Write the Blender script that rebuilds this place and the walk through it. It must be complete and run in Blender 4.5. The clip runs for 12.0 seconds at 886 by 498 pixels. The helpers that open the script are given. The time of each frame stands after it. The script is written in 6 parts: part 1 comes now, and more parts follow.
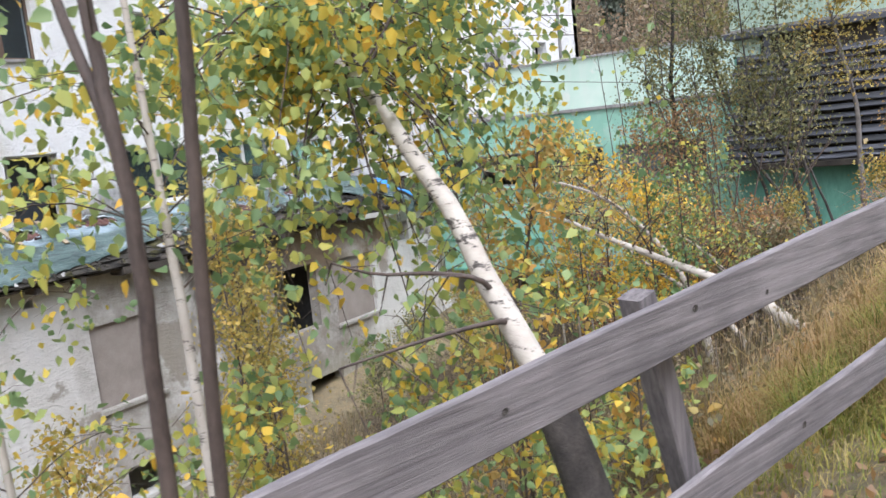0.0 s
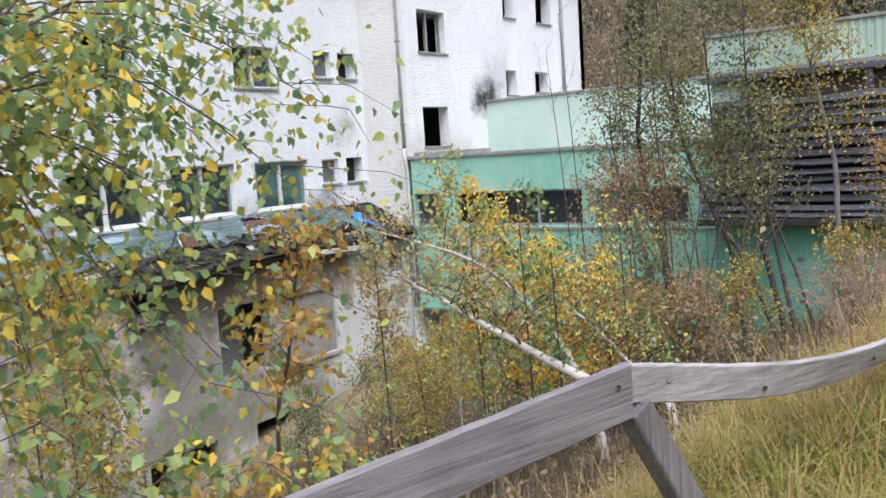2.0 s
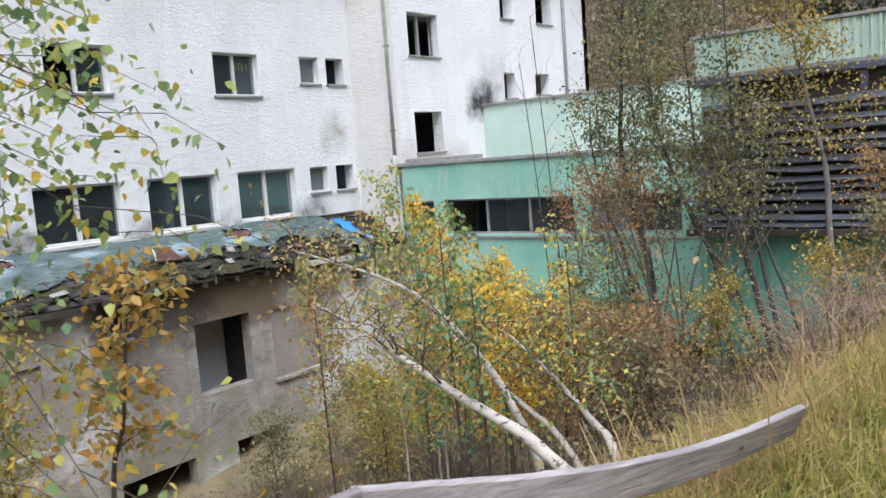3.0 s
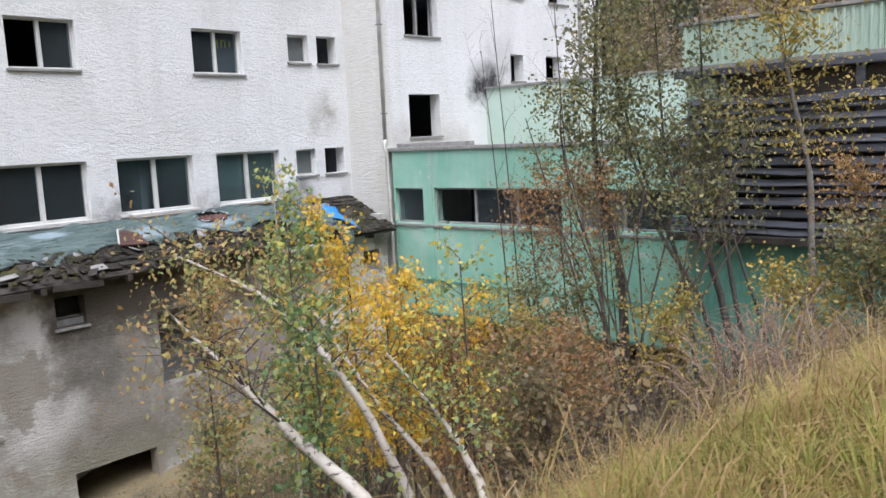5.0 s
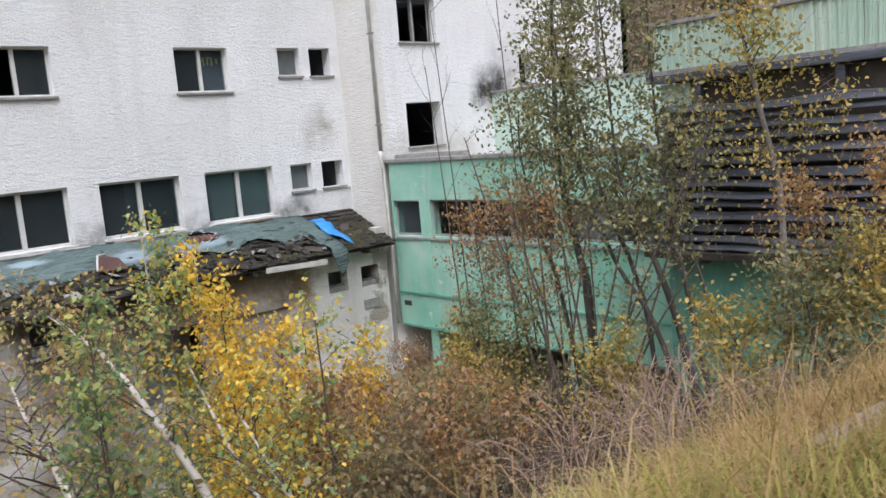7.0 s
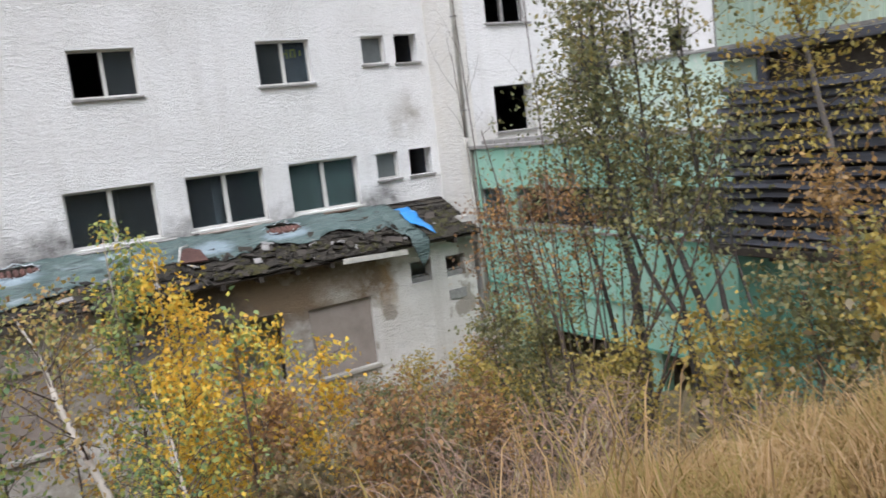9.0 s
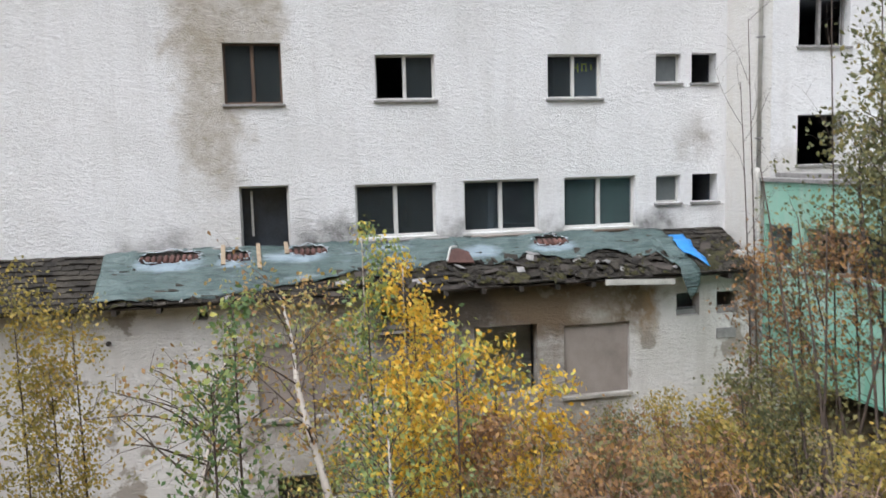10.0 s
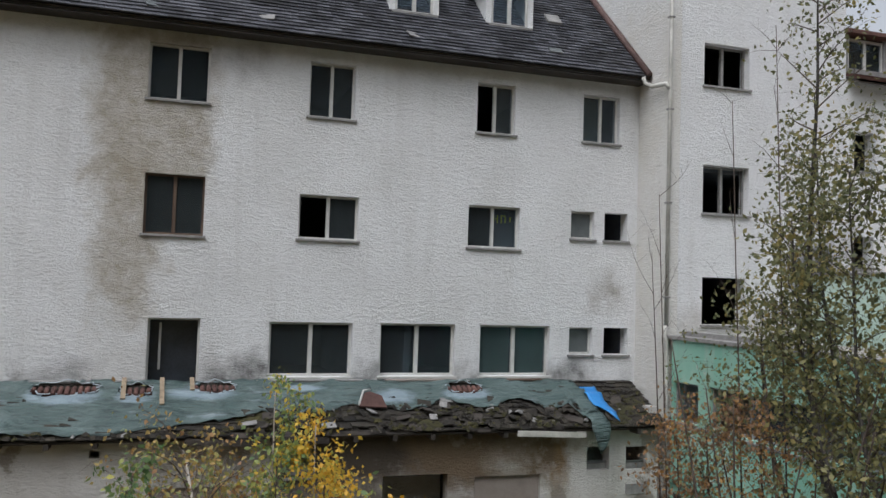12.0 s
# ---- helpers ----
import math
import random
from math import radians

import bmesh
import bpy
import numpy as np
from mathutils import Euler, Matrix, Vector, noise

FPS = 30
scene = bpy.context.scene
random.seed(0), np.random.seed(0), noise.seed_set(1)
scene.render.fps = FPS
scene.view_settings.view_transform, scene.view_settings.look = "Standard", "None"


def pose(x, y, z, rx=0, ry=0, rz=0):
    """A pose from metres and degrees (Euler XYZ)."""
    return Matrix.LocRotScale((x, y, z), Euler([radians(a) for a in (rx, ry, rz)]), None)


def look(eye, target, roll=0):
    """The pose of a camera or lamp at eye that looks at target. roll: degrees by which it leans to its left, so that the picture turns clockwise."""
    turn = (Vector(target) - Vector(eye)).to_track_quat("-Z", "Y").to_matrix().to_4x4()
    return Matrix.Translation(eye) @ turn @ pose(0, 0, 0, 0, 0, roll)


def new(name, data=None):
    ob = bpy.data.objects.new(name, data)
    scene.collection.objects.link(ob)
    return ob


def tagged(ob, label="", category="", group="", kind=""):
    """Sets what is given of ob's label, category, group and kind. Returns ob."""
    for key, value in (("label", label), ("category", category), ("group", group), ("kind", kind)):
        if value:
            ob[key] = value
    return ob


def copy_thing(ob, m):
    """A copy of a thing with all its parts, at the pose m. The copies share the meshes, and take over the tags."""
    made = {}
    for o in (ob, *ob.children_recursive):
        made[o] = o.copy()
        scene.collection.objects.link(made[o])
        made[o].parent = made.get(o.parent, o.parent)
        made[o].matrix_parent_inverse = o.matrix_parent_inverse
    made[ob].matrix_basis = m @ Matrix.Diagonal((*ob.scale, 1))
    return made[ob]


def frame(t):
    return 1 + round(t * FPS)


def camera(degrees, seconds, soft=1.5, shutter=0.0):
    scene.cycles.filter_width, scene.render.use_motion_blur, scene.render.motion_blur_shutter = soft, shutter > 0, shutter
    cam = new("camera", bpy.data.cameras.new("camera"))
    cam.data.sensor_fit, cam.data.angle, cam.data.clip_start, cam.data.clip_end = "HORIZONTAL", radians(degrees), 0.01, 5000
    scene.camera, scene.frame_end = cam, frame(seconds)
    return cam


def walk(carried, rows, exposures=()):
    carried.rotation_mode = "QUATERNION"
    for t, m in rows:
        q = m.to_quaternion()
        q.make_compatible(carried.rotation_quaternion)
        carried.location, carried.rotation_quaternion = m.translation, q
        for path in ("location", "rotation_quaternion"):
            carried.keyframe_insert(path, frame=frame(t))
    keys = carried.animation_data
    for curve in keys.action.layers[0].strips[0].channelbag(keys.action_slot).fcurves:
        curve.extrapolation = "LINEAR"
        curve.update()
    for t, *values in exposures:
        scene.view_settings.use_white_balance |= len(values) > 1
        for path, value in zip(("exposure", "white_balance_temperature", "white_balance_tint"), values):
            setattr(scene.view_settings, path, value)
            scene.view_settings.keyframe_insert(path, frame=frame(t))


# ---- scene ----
cam = camera(57.3, 12.0, 1.5, 0.22)
PATH = [
    (0, (0.043, -0.415, 1.875), (-1.077, 1.218, 1.594), -6.0),
    (0.5, (0.288, 0.041, 1.917), (-0.856, 1.654, 1.621), -4.9),
    (1, (0.532, 0.504, 1.962), (-0.608, 2.121, 1.674), -2.9),
    (1.5, (0.781, 0.982, 2.077), (-0.392, 2.587, 1.861), -3.3),
    (2, (0.887, 1.541, 2.141), (-0.313, 3.125, 1.91), -3.7),
    (2.5, (1.093, 2.054, 2.172), (-0.134, 3.614, 1.931), -3.4),
    (2.7, (1.156, 2.293, 2.218), (-0.08, 3.849, 1.987), -3.9),
    (4.3, (1.626, 3.6, 2.29), (0.312, 5.084, 2.024), -3.7),
    (4.5, (1.664, 3.771, 2.275), (0.344, 5.249, 2.003), -3.3),
    (5, (1.8, 4.196, 2.397), (0.467, 5.661, 2.12), -2.8),
    (5.5, (1.982, 4.641, 2.438), (0.608, 6.071, 2.176), -3.5),
    (6, (2.15, 5.059, 2.463), (0.746, 6.459, 2.2), -5.2),
    (6.5, (2.321, 5.491, 2.576), (0.892, 6.864, 2.308), -5.3),
    (7, (2.539, 5.925, 2.645), (1.086, 7.271, 2.366), -4.9),
    (7.2, (2.642, 6.106, 2.644), (1.196, 7.457, 2.358), -5.3),
    (8.8, (3.217, 7.523, 2.649), (1.594, 8.655, 2.355), -6.9),
    (9, (3.162, 7.686, 2.658), (1.473, 8.718, 2.364), -6.7),
    (9.5, (3.114, 7.966, 2.723), (1.254, 8.653, 2.463), -5.1),
    (10, (3.142, 8.082, 2.789), (1.196, 8.486, 2.563), -1.5),
    (10.5, (3.092, 8.04, 2.883), (1.131, 8.432, 2.888), 2.9),
    (11, (3.143, 8.076, 3.005), (1.181, 8.464, 3.027), 3.0),
    (11.5, (3.102, 8.012, 3.035), (1.19, 8.589, 3.145), 0.7),
    (12, (3.12, 8.024, 3.04), (1.217, 8.632, 3.139), 1.8),
]
EXPOSURES = [(0.0, 1.26, 5950, 12.5), (1.0, 1.3, 5900, 12), (1.5, 1.22, 5900, 12), (2.7, 1.06, 5930, 12), (4.5, 0.98, 6020, 13), (7.0, 0.88, 6130, 13.5), (9.5, 0.87, 6200, 12.5), (10.0, 0.86, 6200, 12), (10.5, 0.74, 6120, 12), (11.0, 0.58, 6110, 12), (11.5, 0.5, 6110, 12), (11.8, 0.25, 6160, 11), (12.0, 0.14, 6180, 10.5)]
walk(cam, [(t, look(eye, target, roll)) for t, eye, target, roll in PATH], EXPOSURES)
# ---- light: overcast autumn day ----
SUN_EL, SUN_AZ = 60.0, 132.0
world = bpy.data.worlds.new("overcast")
scene.world = world
world.use_nodes = True
wn = world.node_tree
sky = wn.nodes.new("ShaderNodeTexSky")
sky.sky_type, sky.sun_disc = "NISHITA", False
sky.sun_elevation, sky.sun_rotation = radians(SUN_EL), radians(SUN_AZ)
sky.dust_density, sky.air_density = 4.0, 1.0
grey = wn.nodes.new("ShaderNodeHueSaturation")
grey.inputs["Saturation"].default_value = 0.2
wn.links.new(sky.outputs[0], grey.inputs["Color"])
wn.links.new(grey.outputs[0], wn.nodes["Background"].inputs["Color"])
wn.nodes["Background"].inputs["Strength"].default_value = 0.15
sun = new("sun", bpy.data.lights.new("sun", "SUN"))
sun.data.energy, sun.data.angle, sun.data.color = 0.9, radians(40), (1.0, 0.985, 0.96)
az, el = radians(SUN_AZ), radians(SUN_EL)
sun.matrix_world = look((math.sin(az) * math.cos(el) * 40, math.cos(az) * math.cos(el) * 40, math.sin(el) * 40), (0, 0, 0))


# ---- materials ----
def node_mat(name, rough=0.8, metal=0.0):
    m = bpy.data.materials.new(name)
    m.use_nodes = True
    b = m.node_tree.nodes["Principled BSDF"]
    b.inputs["Roughness"].default_value, b.inputs["Metallic"].default_value = rough, metal
    return m, m.node_tree, b


def coords(t, scale=(1, 1, 1)):
    g = t.nodes.new("ShaderNodeNewGeometry")
    mp = t.nodes.new("ShaderNodeMapping")
    mp.inputs["Scale"].default_value = scale
    t.links.new(g.outputs["Position"], mp.inputs["Vector"])
    return mp.outputs[0]


def noise_of(t, vec, scale, detail=6.0, rough=0.6, distort=0.0):
    n = t.nodes.new("ShaderNodeTexNoise")
    n.inputs["Scale"].default_value, n.inputs["Detail"].default_value = scale, detail
    n.inputs["Roughness"].default_value, n.inputs["Distortion"].default_value = rough, distort
    t.links.new(vec, n.inputs["Vector"])
    return n.outputs["Fac"]


def ramp(t, fac, stops):
    r = t.nodes.new("ShaderNodeValToRGB")
    e = r.color_ramp.elements
    while len(e) < len(stops):
        e.new(0.5)
    for el_, (p, c) in zip(e, stops):
        el_.position, el_.color = p, (*c, 1) if isinstance(c, tuple) else (c, c, c, 1)
    t.links.new(fac, r.inputs[0])
    return r.outputs[0]


def mix(t, fac, a, b, mode="MIX"):
    n = t.nodes.new("ShaderNodeMix")
    n.data_type, n.blend_type = "RGBA", mode
    for i, v in ((0, fac), (6, a), (7, b)):
        if isinstance(v, (int, float)):
            n.inputs[i].default_value = v
        elif isinstance(v, tuple):
            n.inputs[i].default_value = (*v, 1)
        else:
            t.links.new(v, n.inputs[i])
    return n.outputs[2]


def mathn(t, op, a, b=0.0, clamp=False):
    n = t.nodes.new("ShaderNodeMath")
    n.operation, n.use_clamp = op, clamp
    for i, v in enumerate((a, b)):
        if isinstance(v, (int, float)):
            n.inputs[i].default_value = v
        else:
            t.links.new(v, n.inputs[i])
    return n.outputs[0]


def bump(t, b, height, strength=0.5, dist=0.02):
    n = t.nodes.new("ShaderNodeBump")
    n.inputs["Strength"].default_value, n.inputs["Distance"].default_value = strength, dist
    t.links.new(height, n.inputs["Height"])
    t.links.new(n.outputs[0], b.inputs["Normal"])


def surface(name, dark, light, scale=3.0, fine=40.0, rough=0.8, metal=0.0, strength=0.4, dist=0.01, stretch=(1, 1, 1), var=0.0):
    """A plain weathered surface: two scales of colour noise and a fine relief; var varies it from piece to piece."""
    m, t, b = node_mat(name, rough, metal)
    v = coords(t, stretch)
    big, small = noise_of(t, v, scale), noise_of(t, v, fine, 4.0)
    c = ramp(t, mathn(t, "ADD", mathn(t, "MULTIPLY", big, 0.65), mathn(t, "MULTIPLY", small, 0.35)), [(0.35, dark), (0.65, light)])
    if var:
        o = t.nodes.new("ShaderNodeObjectInfo")
        g = t.nodes.new("ShaderNodeNewGeometry")
        k = mathn(t, "FRACT", mathn(t, "ADD", o.outputs["Random"], g.outputs["Random Per Island"]))
        c = mix(t, 1.0, c, ramp(t, k, [(0, 1 - var), (1, 1 + var * 0.6)]), "MULTIPLY")
    t.links.new(c, b.inputs["Base Color"])
    bump(t, b, small, strength, dist)
    return m


def axis_of(t, axis):
    g = t.nodes.new("ShaderNodeNewGeometry")
    s = t.nodes.new("ShaderNodeSeparateXYZ")
    t.links.new(g.outputs["Position"], s.inputs[0])
    return s.outputs[axis]


def band(t, value, lo, hi, soft):
    """1 where value lies between lo and hi, fading over soft."""
    a = t.nodes.new("ShaderNodeMapRange")
    a.inputs["From Min"].default_value, a.inputs["From Max"].default_value = lo - soft, lo + soft
    b = t.nodes.new("ShaderNodeMapRange")
    b.inputs["From Min"].default_value, b.inputs["From Max"].default_value = hi + soft, hi - soft
    t.links.new(value, a.inputs["Value"])
    t.links.new(value, b.inputs["Value"])
    return mathn(t, "MULTIPLY", a.outputs[0], b.outputs[0])


def render_plaster(name, base, dirt, stains, peel=0.0, under=(0.3, 0.26, 0.21)):
    """Coarse white roughcast, streaked downwards. stains: (y, z, half width, half height, amount, colour) patches: old
    damp, soot, other tones, and eave shade.
    """
    m, t, b = node_mat(name, 0.92)
    v = coords(t)
    trowel = noise_of(t, coords(t, (0.4, 0.4, 1.0)), 15.0, 7.0, 0.65, 0.8)
    grain = noise_of(t, v, 70.0, 3.0)
    big = noise_of(t, v, 0.55, 5.0)
    streak = noise_of(t, coords(t, (1.6, 1.6, 0.13)), 1.6, 5.0)
    c = mix(t, ramp(t, big, [(0.4, 0.0), (0.75, 0.55)]), base, dirt)
    c = mix(t, ramp(t, streak, [(0.52, 0.0), (0.8, 0.5)]), c, dirt)
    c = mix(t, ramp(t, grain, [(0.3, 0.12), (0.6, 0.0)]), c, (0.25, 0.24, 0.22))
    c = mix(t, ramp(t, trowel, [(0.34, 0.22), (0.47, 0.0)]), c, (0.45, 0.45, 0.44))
    Y, Z = axis_of(t, 1), axis_of(t, 2)
    wob = noise_of(t, v, 1.3, 6.0, 0.65)
    shift = mathn(t, "MULTIPLY", mathn(t, "SUBTRACT", wob, 0.5), 1.5)
    Yw, Zw = mathn(t, "ADD", Y, shift), mathn(t, "ADD", Z, shift)
    mottle = ramp(t, noise_of(t, v, 3.5, 6.0, 0.7), [(0.3, 0.45), (0.7, 1.0)])
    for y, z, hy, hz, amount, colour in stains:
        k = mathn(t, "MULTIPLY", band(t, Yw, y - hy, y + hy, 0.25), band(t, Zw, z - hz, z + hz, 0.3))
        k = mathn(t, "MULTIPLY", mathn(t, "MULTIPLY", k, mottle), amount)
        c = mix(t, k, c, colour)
    if peel:
        k = ramp(t, noise_of(t, v, 0.9, 8.0, 0.6), [(0.60 - peel * 0.25, 0.0), (0.64 - peel * 0.25, 1.0)])
        c = mix(t, mathn(t, "MULTIPLY", k, 0.85), c, under)
    t.links.new(c, b.inputs["Base Color"])
    h = mathn(t, "ADD", trowel, mathn(t, "MULTIPLY", grain, 0.25))
    bump(t, b, h, 0.9, 0.052)
    return m


DAMP, SOOT = (0.36, 0.32, 0.25), (0.1, 0.095, 0.09)
# long band at z 8.3: soot plus the eave's shade, put into the colour
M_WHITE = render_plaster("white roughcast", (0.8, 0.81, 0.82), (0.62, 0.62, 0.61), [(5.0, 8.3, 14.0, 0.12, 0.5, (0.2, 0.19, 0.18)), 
    (7.3, 6.7, 1.15, 1.7, 1.0, DAMP), (8.6, 7.9, 1.0, 0.35, 0.6, (0.22, 0.21, 0.2)), (6.9, 3.9, 0.6, 1.7, 0.95, DAMP), (7.0, 1.2, 0.8, 0.6, 0.3, DAMP),
    (17.95, 3.05, 0.32, 0.25, 1.2, (0.36, 0.34, 0.31)), (9.1, 1.0, 0.6, 0.35, 1.1, SOOT), (5.6, 0.95, 0.8, 0.25, 0.8, SOOT),
    (12.0, 1.0, 0.35, 0.28, 1.0, SOOT), (14.35, 1.0, 0.3, 0.28, 1.0, SOOT), (16.9, 1.05, 0.6, 0.28, 1.0, SOOT), (18.4, 1.0, 0.2, 0.2, 0.4, SOOT)])
M_WING = render_plaster("white wing roughcast", (0.8, 0.81, 0.82), (0.64, 0.64, 0.63), [
    (23.0, 3.85, 0.6, 0.4, 1.3, (0.03, 0.03, 0.03)), (20.6, 2.35, 1.6, 0.25, 0.6, DAMP), (23.6, 4.4, 0.7, 0.7, 0.3, SOOT)])
M_PIER = render_plaster("stained pier roughcast", (0.8, 0.805, 0.8), (0.66, 0.64, 0.58), [(18.8, 5.0, 0.5, 5.0, 0.22, (0.5, 0.42, 0.28))])
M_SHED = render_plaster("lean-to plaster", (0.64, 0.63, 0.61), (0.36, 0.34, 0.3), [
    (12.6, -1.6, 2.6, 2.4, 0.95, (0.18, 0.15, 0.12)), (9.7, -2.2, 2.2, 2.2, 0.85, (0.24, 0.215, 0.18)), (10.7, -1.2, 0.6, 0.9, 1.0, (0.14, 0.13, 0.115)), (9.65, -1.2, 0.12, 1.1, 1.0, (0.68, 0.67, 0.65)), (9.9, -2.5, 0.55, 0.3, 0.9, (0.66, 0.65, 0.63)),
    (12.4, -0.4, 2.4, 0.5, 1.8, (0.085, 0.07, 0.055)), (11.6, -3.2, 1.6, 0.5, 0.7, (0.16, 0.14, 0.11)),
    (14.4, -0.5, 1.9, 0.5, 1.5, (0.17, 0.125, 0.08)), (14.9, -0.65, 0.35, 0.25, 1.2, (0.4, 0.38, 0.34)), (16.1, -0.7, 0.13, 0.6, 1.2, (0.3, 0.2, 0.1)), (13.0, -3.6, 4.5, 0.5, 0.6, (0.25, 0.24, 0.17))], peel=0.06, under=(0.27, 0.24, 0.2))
M_PLINTH = surface("old concrete", (0.2, 0.19, 0.17), (0.42, 0.4, 0.36), 1.5, 30, 0.95, strength=0.7, dist=0.02)


def green_paint(name, bleach):
    m, t, b = node_mat(name, 0.65)
    v = coords(t)
    base = ramp(t, noise_of(t, v, 0.5, 5.0), [(0.35, (0.17, 0.40, 0.30)), (0.58, (0.28, 0.51, 0.41)), (0.75, (0.48, 0.6, 0.53))])
    streak = noise_of(t, coords(t, (1.5, 1.5, 0.18)), 2.2, 6.0)
    base = mix(t, ramp(t, streak, [(0.5, 0.0), (0.75, 0.7)]), base, (0.42, 0.49, 0.44))
    flake = ramp(t, noise_of(t, v, 1.7, 9.0, 0.7), [(0.6, 0.0), (0.63, 1.0)])
    base = mix(t, mathn(t, "MULTIPLY", flake, 0.75), base, (0.52, 0.54, 0.49))
    base = mix(t, bleach, base, (0.56, 0.61, 0.56))
    t.links.new(base, b.inputs["Base Color"])
    bump(t, b, noise_of(t, v, 14.0, 5.0), 0.3, 0.01)
    return m


M_GREEN = green_paint("faded mint paint", 0.0)
M_GREEN_PALE = green_paint("bleached mint paint", 0.55)
M_GREEN_DARK = surface("dark green boards", (0.07, 0.22, 0.17), (0.16, 0.38, 0.3), 1.2, 20, 0.7, stretch=(1, 1, 0.3))
M_TIN = surface("pale green sheet metal", (0.33, 0.46, 0.38), (0.5, 0.6, 0.52), 1.0, 25, 0.6, stretch=(1, 1, 0.2))
M_BLACKWOOD = surface("tarred timber", (0.012, 0.014, 0.021), (0.085, 0.091, 0.115), 2.0, 25, 0.5, stretch=(0.15, 1, 1), var=0.5, strength=0.6)
# room dimness and the panes' bluish look are put into this plaster colour
M_DARKIN = surface("interior plaster, dimness in its colour", (0.06, 0.07, 0.085), (0.12, 0.135, 0.155), 1.0, 12, 0.9)
M_PVC = surface("dirty white window paint", (0.42, 0.42, 0.4), (0.64, 0.64, 0.62), 4, 60, 0.45, strength=0.1)
M_BROWNFRAME = surface("brown window wood", (0.06, 0.04, 0.03), (0.14, 0.09, 0.06), 6, 60, 0.6, stretch=(1, 1, 0.2))
M_SILL = surface("grey sill metal", (0.16, 0.16, 0.16), (0.33, 0.32, 0.31), 5, 40, 0.6)
M_CHAR = surface("charred old wood", (0.02, 0.017, 0.015), (0.07, 0.058, 0.048), 3, 30, 0.8, stretch=(1, 0.3, 1))
M_SLATE = surface("dark roof tile", (0.022, 0.024, 0.032), (0.1, 0.102, 0.118), 1.6, 30, 0.55, var=0.7, strength=0.6)
M_MOSSTILE = surface("mossy old tile", (0.012, 0.01, 0.008), (0.06, 0.052, 0.04), 2.6, 30, 0.9, var=0.6, strength=0.9, dist=0.03)
M_REDTILE = surface("red brown tile", (0.06, 0.026, 0.022), (0.16, 0.08, 0.065), 2, 25, 0.8, var=0.3)
M_FLASH = surface("rusty flashing", (0.06, 0.032, 0.03), (0.13, 0.075, 0.065), 3, 25, 0.7)
M_PIPE = surface("pale drainpipe paint", (0.34, 0.33, 0.3), (0.6, 0.59, 0.55), 3, 40, 0.5, strength=0.2)
M_BOARD = surface("grey brown chipboard", (0.21, 0.18, 0.16), (0.3, 0.26, 0.235), 2, 60, 0.85, strength=0.2)
M_MOSS = surface("moss", (0.018, 0.018, 0.008), (0.075, 0.068, 0.022), 6, 60, 0.95, strength=1.0, dist=0.03)


def tarp_mat(name, a, b2, rough, worn=()):
    m, t, b = node_mat(name, rough)
    v = coords(t)
    c = ramp(t, noise_of(t, v, 1.2, 5.0), [(0.35, a), (0.65, b2)])
    frayed = ramp(t, noise_of(t, coords(t, (1, 0.5, 2.2)), 1.3, 8.0, 0.65), [(0.6, 0.0), (0.72, 0.6)])
    c = mix(t, frayed, c, (0.45, 0.52, 0.58))
    # shade of the wrinkles painted into the sheet as near-black creases
    crease_shade = ramp(t, noise_of(t, coords(t, (1, 0.35, 1.8)), 6.0, 6.0, 0.6, 1.2), [(0.36, 0.75), (0.46, 0.0)])
    c = mix(t, crease_shade, c, (0.025, 0.04, 0.04))
    # weave worn pale round each tear: (y, z, half width, half height)
    Y, Z, rag = axis_of(t, 1), axis_of(t, 2), noise_of(t, coords(t, (1, 0.5, 1.6)), 5.0, 6.0, 0.65)
    for y, z, hy, hz in worn:
        u = mathn(t, "DIVIDE", mathn(t, "SUBTRACT", Y, y), hy)
        w = mathn(t, "DIVIDE", mathn(t, "SUBTRACT", Z, z), hz)
        far = mathn(t, "ADD", mathn(t, "ADD", mathn(t, "MULTIPLY", u, u), mathn(t, "MULTIPLY", w, w)), mathn(t, "MULTIPLY", mathn(t, "SUBTRACT", rag, 0.5), 1.8))
        c = mix(t, ramp(t, far, [(0.2, 0.55), (0.85, 0.0)]), c, (0.36, 0.45, 0.53))
    t.links.new(c, b.inputs["Base Color"])
    bump(t, b, noise_of(t, coords(t, (1, 0.35, 1.8)), 4.0, 5.0, 0.55, 1.2), 1.0, 0.12)
    return m


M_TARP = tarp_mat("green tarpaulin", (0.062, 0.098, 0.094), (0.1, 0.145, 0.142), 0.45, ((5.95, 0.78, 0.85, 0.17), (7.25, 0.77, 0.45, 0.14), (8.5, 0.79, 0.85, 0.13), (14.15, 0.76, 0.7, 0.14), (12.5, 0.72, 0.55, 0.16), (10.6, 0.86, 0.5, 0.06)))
M_FRAY = surface("frayed pale weave", (0.3, 0.37, 0.43), (0.6, 0.64, 0.68), 6, 50, 0.7, stretch=(1, 0.4, 1.5))
M_BLUE = surface("bright blue tarpaulin", (0.02, 0.17, 0.5), (0.05, 0.3, 0.7), 3, 30, 0.45)


